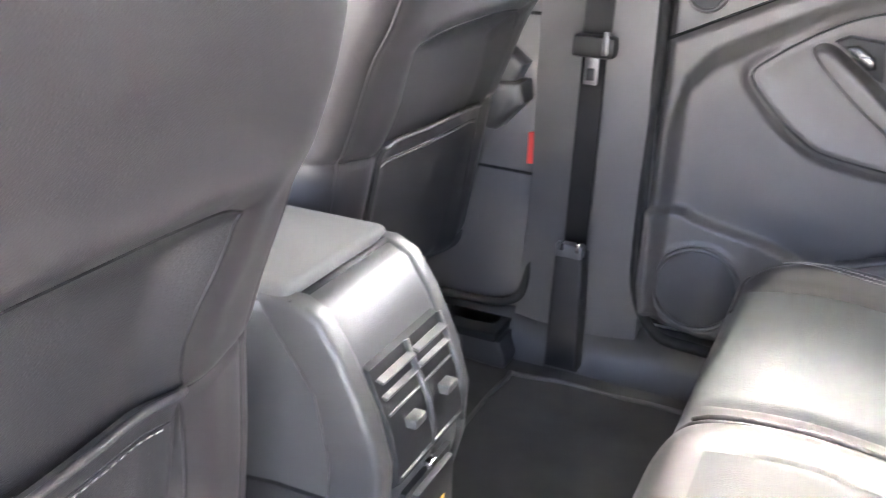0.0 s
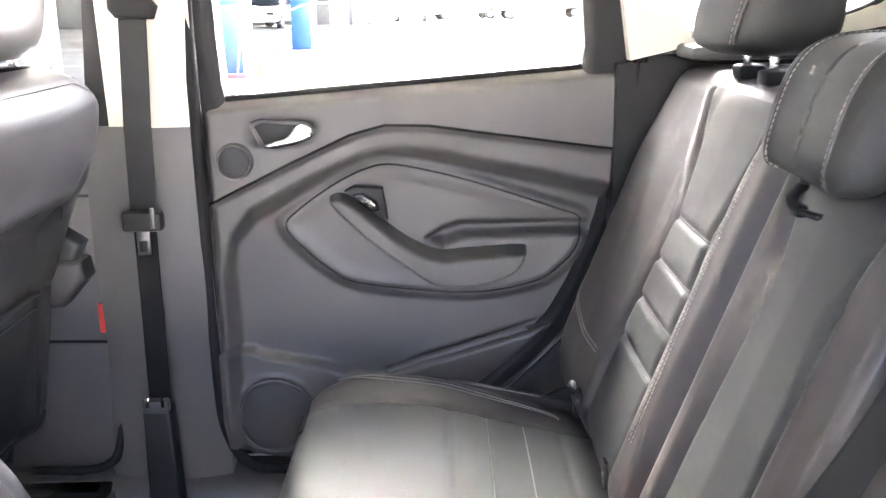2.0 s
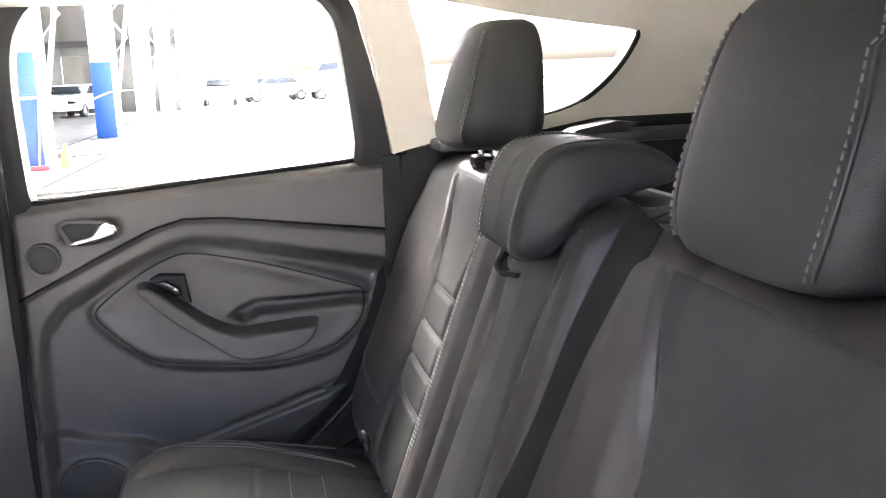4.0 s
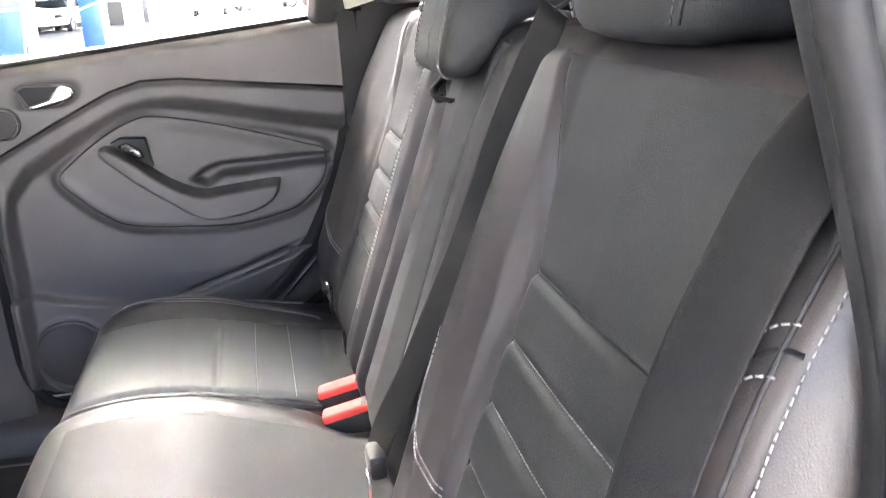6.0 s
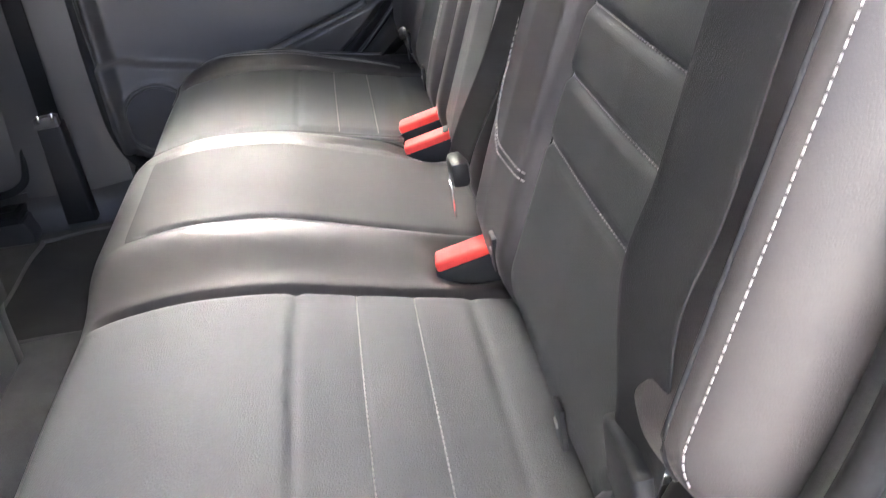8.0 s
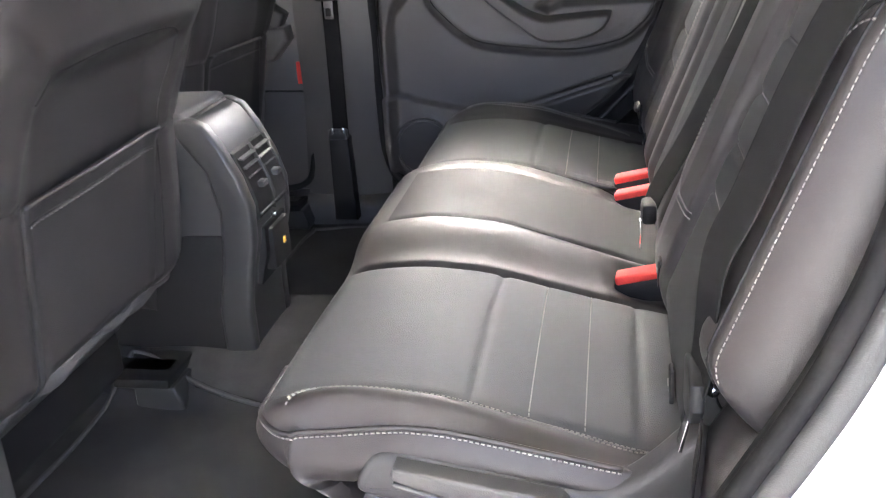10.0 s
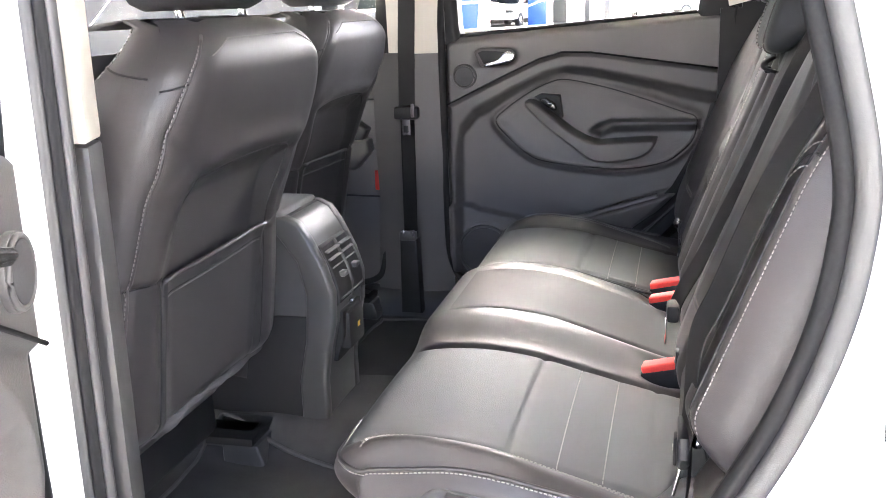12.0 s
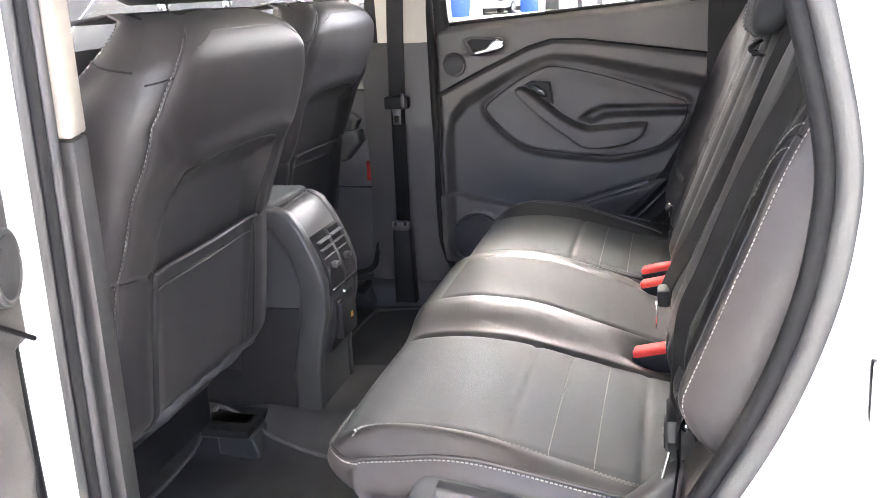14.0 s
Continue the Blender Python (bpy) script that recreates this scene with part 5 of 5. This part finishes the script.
    # sides and front of the back
    for s in (-1, 1):
        side = lambda U, V: (fseat_x(V, off) + bh(cy + s * width(V), V) - U * np.interp(V, [0.60, 0.75, 1.0, 1.15, 1.22], [0.09, 0.13, 0.12, 0.08, 0.04]),
                             flare(cy + s * (width(V) + 0.014 * np.sin(U * np.pi) - 0.02 * U), V), V)
        relief("side_bolster", np.linspace(0, 1, 20), np.linspace(0.60, 1.22, 70), side, LEATHER, t, "leather side bolster")
        if wing > 0 and s < 0:
            stitches("edge_stitch", [at(cy + s * (float(rim(z)) + 0.005), z) for z in np.linspace(0.71, 1.19, 90)], t, GREYTHREAD, step=0.006, r=0.0008)
        rod("piping", [at(cy + s * float(rim(z)), z, -0.0005) for z in np.linspace(0.70, 1.20, 70)], 0.0020, LEATHER, t, sides=6)
        if wing > 0 and s < 0:
            stitches("front_edge_stitch", [Vector([float(c) for c in side(np.float64(0.93), np.float64(z))]) + Vector((0, s * 0.002, 0)) for z in np.linspace(1.04, 1.21, 30)], t, THREAD, step=0.007, r=0.0011)
            rod("side_seam", [Vector([float(c) for c in side(np.float64(q), np.float64(1.158 + 0.012 * q))]) + Vector((0, s * 0.0006, 0)) for q in np.linspace(0, 1, 12)], 0.0014, BLACKPL, t)
        rod("seat_seam", [at(cy + s * y, 0.912 + 0.06 * (y - 0.165), 0.0) for y in np.linspace(0.147, 0.208, 12)], 0.0012, BLACKPL, t)
        rod("top_cross_seam", [at(cy + s * y, 1.150 - 0.2 * (y - 0.19), 0.0006) for y in np.linspace(float(rim(1.15)), float(width(1.15)) - 0.002, 6)], 0.0012, BLACKPL, t)
    mesh_ob("front_face", [(float(fseat_x(z, off)) - 0.17, cy + y, z) for z in (0.60, 1.18) for y in (-0.22, 0.22)] + [(float(fseat_x(z, off)) - 0.15, cy + y, z) for z in (0.60, 1.18) for y in (-0.22, 0.22)],
            [(0, 1, 3, 2), (4, 6, 7, 5), (0, 2, 6, 4), (1, 5, 7, 3), (2, 3, 7, 6), (0, 4, 5, 1)], LEATHER, t)
    relief("top_cover", np.linspace(-1, 1, 40), np.linspace(0, 1, 10), lambda U, V: (fseat_x(1.22, off) + bh(cy + U * width(1.22), 1.22 + 0 * U) - V * 0.075, cy + U * width(1.22) * (1 + 0.25 * V), 1.22 - 0.012 * V * V), LEATHER, t, "leather top of the back")
    stitches("top_stitch", [at(cy + y, 1.196 - 0.35 * max(0.0, abs(y) - 0.10), 0.001) for y in np.linspace(-0.15, 0.15, 50)], t, GREYTHREAD, step=0.006, r=0.0008)
    # map pocket: a second skin over the lower panel with a welted, stitched top
    ptop = lambda y: 0.916 - 0.003 * ((y - cy) / 0.13) ** 2 + 0.004 * ((y - cy) / 0.13) * wing
    ph0, ph1 = sorted((cy - 0.140 * wing, cy + 0.136 * wing))
    pc, ph = (ph0 + ph1) / 2, (ph1 - ph0) / 2
    low = z0 + 0.004
    lift = lambda Y, V: 0.003 + 0.011 * V ** 2 * (1 - ((Y - pc) / ph) ** 2) + 0.004 * ease(1.0, 0.985, np.abs((Y - pc) / ph))
    pz = lambda Y, V: low + V * (ptop(Y) - low)
    px = lambda Y, V: fseat_x(pz(Y, V), off) + bh(Y, pz(Y, V)) + lift(Y, V)
    relief("map_pocket", np.linspace(ph0, ph1, 70), np.linspace(0, 1, 60), lambda Y, V: (px(Y, V), flare(Y, pz(Y, V)), pz(Y, V)), VINYL, t, "flat map pocket", back=(-0.008, 0, 0))
    yy = np.linspace(ph0, ph1, 40)
    rod("pocket_welt", [(float(px(y, 1.0)) + 0.0005, float(flare(y, pz(y, 1.0))), float(pz(y, 1.0))) for y in yy], 0.0032, VINYL, t)
    rod("pocket_hem", [(float(px(y, 0.91)) - 0.0006, float(flare(y, pz(y, 0.91))), float(pz(y, 0.91))) for y in yy], 0.0012, BLACKPL, t)
    stitches("pocket_stitch", [(float(px(y, 0.895)) + 0.0006, float(flare(y, pz(y, 0.895))), float(pz(y, 0.895))) for y in yy[1:-1]], t, GREYTHREAD, r=0.0007)
    # felt flap under the back, seat cushion, base
    relief("felt_flap", np.linspace(cy - 0.225, cy + 0.225, 60), np.linspace(0, 1, 14), lambda Y, V: (fseat_x(z0, off) - 0.014 - 0.006 * np.sin(Y * 47 + V) * V - V * 0.045 + 0.012 * np.sin(V * np.pi), Y, z0 + 0.006 - 0.040 * V + 0.007 * np.sin(Y * 37 + 1) * V + 0.003 * np.sin(Y * 90)), FELT, t, "sagging grey felt flap", back=(-0.012, 0, 0.008))
    part("seat_cushion", box((off - 0.58, cy - 0.24, 0.60), (off - 0.12, cy + 0.24, 0.70), 0.04, 4), LEATHER, t, "dark leather cushion")
    part("seat_base", box((off - 0.50, cy - 0.215, 0.535), (off - 0.14, cy + 0.215, 0.605), 0.01), BLACKPL, t, "black seat underframe")
    part("side_shield", box((off - 0.50, cy - 0.268, 0.52), (off - 0.045, cy - 0.238, 0.665), 0.02, 3), DARKPL, t, "plastic side shield")
    if wing > 0:
        part("side_tag", box((off - 0.075, cy - 0.250, 1.095), (off - 0.050, cy - 0.238, 1.135), 0.002, m=None), BLACKPL, t, "small black sewn-in tag")
    # headrest
    hv, hf = [], []
    n, m = 22, 40
    for i in range(n + 1):
        u = i / n
        cap = math.sqrt(max(0.0, 1 - abs(2 * u - 1) ** 4))
        for k in range(m):
            a = 2 * math.pi * k / m
            c, s = math.cos(a), math.sin(a)
            hv.append((off + 0.012 + 0.02 * u + math.copysign(abs(c) ** 0.6, c) * 0.058 * (0.5 + 0.5 * cap), cy + math.copysign(abs(s) ** 0.45, s) * 0.135 * (0.8 + 0.2 * cap), 1.228 + 0.20 * u))
    for i in range(n):
        for k in range(m):
            hf.append((i * m + k, i * m + (k + 1) % m, (i + 1) * m + (k + 1) % m, (i + 1) * m + k))
    hf += [tuple(range(m))[::-1], tuple(n * m + k for k in range(m))]
    hr = mesh_ob("headrest", hv, hf, LEATHER, t, "dark leather headrest")
    for s in (-1, 1):
        rod("post", [(off + 0.035, cy + s * 0.085, 1.19), (off + 0.020, cy + s * 0.085, 1.27)], 0.0065, CHROME, hr)
        part("collar", box((off + 0.008, cy + s * 0.085 - 0.022, 1.196), (off + 0.062, cy + s * 0.085 + 0.022, 1.219), 0.008, 3), BLACKPL, t, "post collar")
    return t


front_seat(-0.388, 0.374, 1, "dark leather driver seat seen from behind with map pocket")
front_seat(0.385, 0.238, -1, "dark leather passenger seat seen from behind with map pocket")
for cy, x1, sides in ((-0.395, 0.255, (-0.265, 0.290)), (0.43, 0.205, (-0.265, 0.270))):
    for dy in sides:
        t = thing("seat_rail", "black seat rail with grey plastic end cap on carpet", "seat rail", "seat rails")
        w = 0.047
        part("rail", box((x1 - 0.62, cy + dy - 0.022, 0.462), (x1 + 0.02, cy + dy + 0.022, 0.512), 0.004), STEEL, t)
        part("end_cap", prism([(x1 - 0.03, 0.455), (x1 + 0.045, 0.452), (x1 + 0.048, 0.466), (x1 + 0.036, 0.498), (x1 - 0.03, 0.504)], "y", cy + dy - w, cy + dy + w, 0.005, 3), DARKPL, t, "grey plastic end cap")
        part("cap_slot", box((x1 - 0.06, cy + dy - 0.050, 0.497), (x1 + 0.030, cy + dy + 0.050, 0.512), 0.003), BLACKPL, t)

# ---- centre console ----
con = thing("centre_console", "dark grey plastic centre console with rear air vents", "console")
KC = 0.038
CONS = [(-0.35, 0.46), (-0.35, 0.845), (0.30, 0.870), (0.331, 0.877), (0.350, 0.868), (0.370, 0.838), (0.394, 0.788), (0.4065, 0.745), (0.4045, 0.69), (0.3925, 0.64), (0.3835, 0.58), (0.3835, 0.46)]
part("console_body", prism(CONS, "y", KC - 0.078, KC + 0.078, 0.012, 3), CONSOLE, con, "smooth dark console body")
part("armrest_lid", box((-0.20, KC - 0.084, 0.868), (0.321, KC + 0.086, 0.888), 0.010, 3), PANEL, con, "padded armrest lid")
# black plastic here paints the shadow that the driver seat casts
part("skirt", prism([(-0.35, 0.45), (-0.35, 0.62), (0.30, 0.70), (0.362, 0.70), (0.352, 0.60), (0.368, 0.46)], "y", KC - 0.084, KC + 0.084, 0.008), BLACKPL, con, "plain side panel, black for the seat's shadow")
CHEEK = [(0.29, 0.880), (0.330, 0.880), (0.352, 0.870), (0.372, 0.840), (0.396, 0.790), (0.409, 0.745), (0.407, 0.69), (0.395, 0.64), (0.386, 0.58), (0.386, 0.455), (0.335, 0.455), (0.335, 0.58), (0.352, 0.66), (0.358, 0.74), (0.345, 0.80), (0.31, 0.848)]
for s in (-1, 1):
    part("cheek", prism(CHEEK, "y", KC + s * 0.077 - 0.012, KC + s * 0.077 + 0.013, 0.007, 3), CONSOLE, con, "rounded side cheek")
rod("lid_gap", [(0.325, KC - 0.086, 0.875), (0.325, KC + 0.087, 0.875)], 0.0045, BLACKPL, con)
vent = part("vent_housing", prism([(0.37, 0.826), (0.3835, 0.822), (0.4045, 0.775), (0.412, 0.745), (0.412, 0.722), (0.406, 0.716), (0.38, 0.72)], "y", KC - 0.064, KC + 0.064, 0.003), BLACKPL, con, "black twin air vent")
for j, (ya, yb) in enumerate(((KC - 0.060, KC - 0.003), (KC + 0.003, KC + 0.060))):
    for i in range(7):
        f = i / 6
        x, z = 0.3935 + 0.0185 * f, 0.812 - 0.084 * f
        part("slat", box((-0.006, ya, -0.0012), (0.002, yb, 0.0012), 0.0006, 1, m=pose(x, 0, z, 0, 14, 0)), DARKPL, vent)
    part("slider", box((0.402, (ya + yb) / 2 - 0.010, 0.764), (0.416, (ya + yb) / 2 + 0.010, 0.773), 0.002), CONSOLE, vent)
    rod("divider", [(0.385, yb, 0.823), (0.4075, yb, 0.775), (0.415, yb, 0.745), (0.414, yb, 0.720)], 0.0030, CONSOLE, vent)
sock = part("socket_panel", prism([(0.375, 0.702), (0.411, 0.702), (0.409, 0.655), (0.394, 0.605), (0.37, 0.605)], "y", KC - 0.048, KC + 0.048, 0.004), BLACKPL, con, "black power socket panel")
part("socket_flap", box((0.398, KC - 0.036, 0.626), (0.418, KC + 0.040, 0.696), 0.005), BLACKPL, sock)
part("socket_mark", box((0.418, KC + 0.004, 0.656), (0.4188, KC + 0.016, 0.666), 0.0005), YELLOW, sock, "yellow socket mark")
part("lock_tab", box((0.408, KC - 0.010, 0.705), (0.416, KC + 0.002, 0.713), 0.002), CHROME, con)

# ---- floor mats ----


def floor_mat(outline, label, tilt=0.0):
    t = thing("floor_mat", label, "floor mat", "floor mats")
    out = [(p.x, p.y) for p in smooth_line([(x, y, 0) for x, y in outline], 64, True)]
    zf = lambda x, y: float(floor_pos(np.float64(x), np.float64(y))[2]) + 0.008
    xs, ys = [p[0] for p in out], [p[1] for p in out]
    relief("carpet_pad", np.arange(min(xs), max(xs), 0.008), np.arange(min(ys), max(ys), 0.008), lambda U, V: (U, V, floor_pos(U, V)[2] + 0.008 + 0.002 * np.sin(U * 23 + V * 17)), MATPILE, t, "black tufted pile", mask=lambda U, V: inside(U, V, out), back=(0, 0, -0.008))
    rod("binding", [(x, y, zf(x, y) + 0.001) for x, y in out], 0.004, MATEDGE, t, "sewn edge binding", closed=True)
    return t


floor_mat([(0.205, -0.072), (0.185, -0.088), (0.178, -0.158), (0.180, -0.29), (0.180, -0.60), (0.22, -0.65), (0.66, -0.65), (0.72, -0.60), (0.72, -0.22), (0.60, -0.165), (0.437, -0.145), (0.327, -0.122)], "black carpet floor mat with bound edge behind driver seat")
floor_mat([(0.30, 0.24), (0.27, 0.30), (0.27, 0.60), (0.31, 0.64), (0.66, 0.64), (0.72, 0.60), (0.72, 0.30), (0.66, 0.24)], "black carpet floor mat with bound edge behind passenger seat")

# ---- the yard outside ----
# never in view: added to block high sky and direct sun
canopy = tagged(new("canopy"), "unseen canopy added to shade the parked car", "canopy", kind="structure")
part("deck", box((-26, -4.2, 3.7), (18, 3.0, 3.8), 0.01), WALLPAINT, canopy)
ground = tagged(new("ground"), "wide pale sunlit concrete yard", "ground", kind="structure")
relief("slab", np.concatenate([np.linspace(-400, -40, 10), np.linspace(-38, 40, 60), np.linspace(45, 400, 10)]), np.concatenate([np.linspace(-300, -30, 8), np.linspace(-28, 70, 60), np.linspace(75, 600, 12)]),
       lambda U, V: (U, V, 0 * U + 0.004 * np.sin(U * 0.7) * np.sin(V * 0.5)), CONCRETE, ground)
rod("joint", [(-2.2, 5, 0.004), (-1.2, 60, 0.004)], 0.02, SHADOWWALL, ground)

shed = thing("shed_building", "open white steel shed on blue painted columns", "building")
# walls, floor and doorway panel of the shed carry painted shade
part("back_wall", box((-20.3, 10, 0), (-20, 50, 7), 0.02), SHADOWWALL, shed, "rear wall, shade put into its grey")
# end wall added to keep daylight out of the shed
part("near_wall", box((-20.3, 9.7, 0), (-3.4, 10, 7), 0.02), SHADOWWALL, shed, "end wall added to keep light out, shade in its grey")
part("end_wall_left", box((-20.3, 48, 0), (-8.0, 48.3, 7), 0.02), SHEDGREY, shed, "pale end wall, greyed for shade")
part("end_wall_right", box((-6.6, 48, 0), (-2.6, 48.3, 7), 0.02), SHEDGREY, shed, "pale end wall, greyed for shade")
part("end_wall_top", box((-8.0, 48, 2.8), (-6.6, 48.3, 7), 0.02), SHEDGREY, shed, "pale end wall, greyed for shade")
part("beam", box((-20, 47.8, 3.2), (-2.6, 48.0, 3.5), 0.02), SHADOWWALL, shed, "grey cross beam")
part("doorway_back", box((-8.4, 50.5, 0), (-6.2, 50.7, 3.2), 0.02), SHADOWWALL, shed, "dark panel for the shade behind the doorway")
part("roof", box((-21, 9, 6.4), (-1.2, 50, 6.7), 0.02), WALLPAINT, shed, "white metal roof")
part("shed_floor", box((-20, 10, 0.01), (-3.4, 48, 0.06), 0.01), SHADOWWALL, shed, "shed floor, darkened for shade")
for yy, xx, ww, hh in ((19.6, -2.6, 0.75, 0.9), (22.0, -3.0, 0.6, 0.5), (30.5, -3.3, 0.7, 1.6), (25.3, -3.4, 0.8, 0.6)):
    stain = smooth_line([(xx - ww, yy - 0.3 * hh, 0), (xx - 0.2 * ww, yy - hh, 0), (xx + ww, yy - 0.5 * hh, 0), (xx + 0.8 * ww, yy + 0.6 * hh, 0), (xx - 0.1 * ww, yy + 0.4 * hh, 0), (xx - 0.7 * ww, yy + hh, 0)], 30, True)
    part("wet_patch", prism([(p.x, p.y) for p in stain], "z", 0.008, 0.016, 0), WETGROUND, ground, "dark wet patch on the concrete")
for i in range(4):
    y = 16.2 + 9.0 * i
    x = -2.75
    c = part("column", box((x - 0.40, y - 0.12, 0.0), (x + 0.22, y + 0.25, 6.4), 0.02), WALLPAINT, shed, "white steel column")
    if i < 2:
        part("blue_band", box((x - 0.41, y - 0.13, 0.02), (x + 0.10, y + 0.26, 1.95), 0.01), BLUE, c, "blue painted lower half")
    for k in range(4):
        z = 2.0 + k * 1.1
        rod("brace", [(x + 0.1, y, z), (x + 0.55 + 0.12 * k, y, z + 0.55), (x + 0.1, y, z + 1.1)], 0.035, WALLPAINT, c, sides=6)
    rod("brace_chord", [(x + 0.18, y, 0.9), (x + 1.15, y, 6.4)], 0.045, WALLPAINT, c, sides=6)
rope = tagged(rod("rope", smooth_line([(-2.9, 10, 1.15), (-2.6, 16.1, 1.2), (-2.6, 20.5, 1.05), (-2.6, 25.1, 1.2), (-2.6, 34.1, 1.15)], 40), 0.02, ROPE), "sagging pale rope strung between columns", "rope")
broom = thing("broom", "upright broom with red head leaning on blue column", "broom")
rod("stick", [(-2.72, 15.9, 0.05), (-2.62, 15.98, 1.25)], 0.018, ROPE, broom)
part("head", box((-2.90, 15.8, 0.0), (-2.55, 15.95, 0.08), 0.02), REDPAINT, broom)
cone = thing("traffic_marker", "small yellow plastic marker beside column", "marker")
bm = bmesh.new()
bmesh.ops.create_cone(bm, cap_ends=True, segments=16, radius1=0.13, radius2=0.03, depth=0.4)
bm.transform(Matrix.Translation((-2.35, 16.3, 0.2)))
part("cone", bm, YELLOW, cone)


def vehicle(name, x, y, yaw, paint, label, kind="car", s=1.0):
    t = thing(name, label, "vehicle", "parked vehicles")
    if kind == "car":
        prof = [(-2.1, 0.35), (-2.15, 0.75), (-1.9, 0.95), (-1.15, 1.02), (-0.55, 1.45), (0.9, 1.48), (1.6, 1.05), (2.1, 0.95), (2.15, 0.4)]
        glass = [(-1.0, 1.05), (-0.52, 1.40), (0.85, 1.42), (1.4, 1.06)]
        w = 0.85
    else:
        prof = [(-2.6, 0.5), (-2.6, 1.2), (-2.2, 1.35), (-1.8, 2.2), (-0.6, 2.3), (-0.5, 1.1), (2.8, 1.1), (2.8, 0.6)]
        glass = [(-2.1, 1.45), (-1.75, 2.1), (-0.75, 2.15), (-0.75, 1.45)]
        w = 1.0
    body_ = part("body", prism(prof, "y", -w, w, 0.12, 3), paint, t)
    part("side_glass", prism(glass, "y", -w - 0.01, w + 0.01, 0.01), DARKGLASS, t)
    part("windscreen", prism([(-w + 0.15, 1.08), (w - 0.15, 1.08), (w - 0.28, 1.40), (-w + 0.28, 1.40)], "x", -1.2 if kind == "car" else -2.4, -0.6 if kind == "car" else -1.9, 0.01), DARKGLASS, t)
    for xx in (prof[0][0] + 0.75, prof[-1][0] - 0.75):
        for yy in (-w + 0.08, w - 0.08):
            wl = part("wheel", disc((xx, yy, 0.33), (0, 1, 0), 0.33, 0.22, 24, 0.03), TYRE, t)
            part("rim", disc((xx, yy + math.copysign(0.105, yy), 0.33), (0, 1, 0), 0.19, 0.03, 20, 0.005), CHROME, wl)
    for yy in (-0.6, 0.6):
        part("headlight", box((prof[1][0] - 0.02, yy - 0.18, 0.66), (prof[1][0] + 0.1, yy + 0.18, 0.80), 0.03), CHROME, t)
    t.matrix_basis = pose(x, y, 0, 0, 0, yaw) @ Matrix.Scale(s, 4)
    return t


vehicle("parked_car", -0.9, 55, 90, CARGREY, "pale hatchback parked across the bright yard", "car", 1.05)
vehicle("parked_car", 2.2, 58, 15, CARWHITE, "long white saloon parked across the yard")
vehicle("parked_truck", 6.6, 57, 5, CARRUST, "flatbed truck with rusty bed at the yard edge", "truck")
vehicle("parked_truck", 12.5, 60, 0, CARWHITE, "white truck parked at the yard edge", "truck")
vehicle("parked_car", -6.9, 44.5, 80, CARWHITE, "white car parked inside the shed")
vehicle("parked_car", -8.5, 30, 80, CARGREY, "grey car parked inside the shed")
vehicle("parked_truck", -14.0, 21, 70, CARWHITE, "white truck parked inside the shed", "truck")
wallfar = tagged(new("backdrop"), "low pale boundary wall far behind the yard", "wall", kind="structure")
part("boundary_wall", box((-120, 120, 0), (160, 120.6, 2.2), 0.02), WALLPAINT, wallfar)
part("left_bank", box((-60, -90, 0), (60, -89, 3.0), 0.02), WALLPAINT, wallfar)
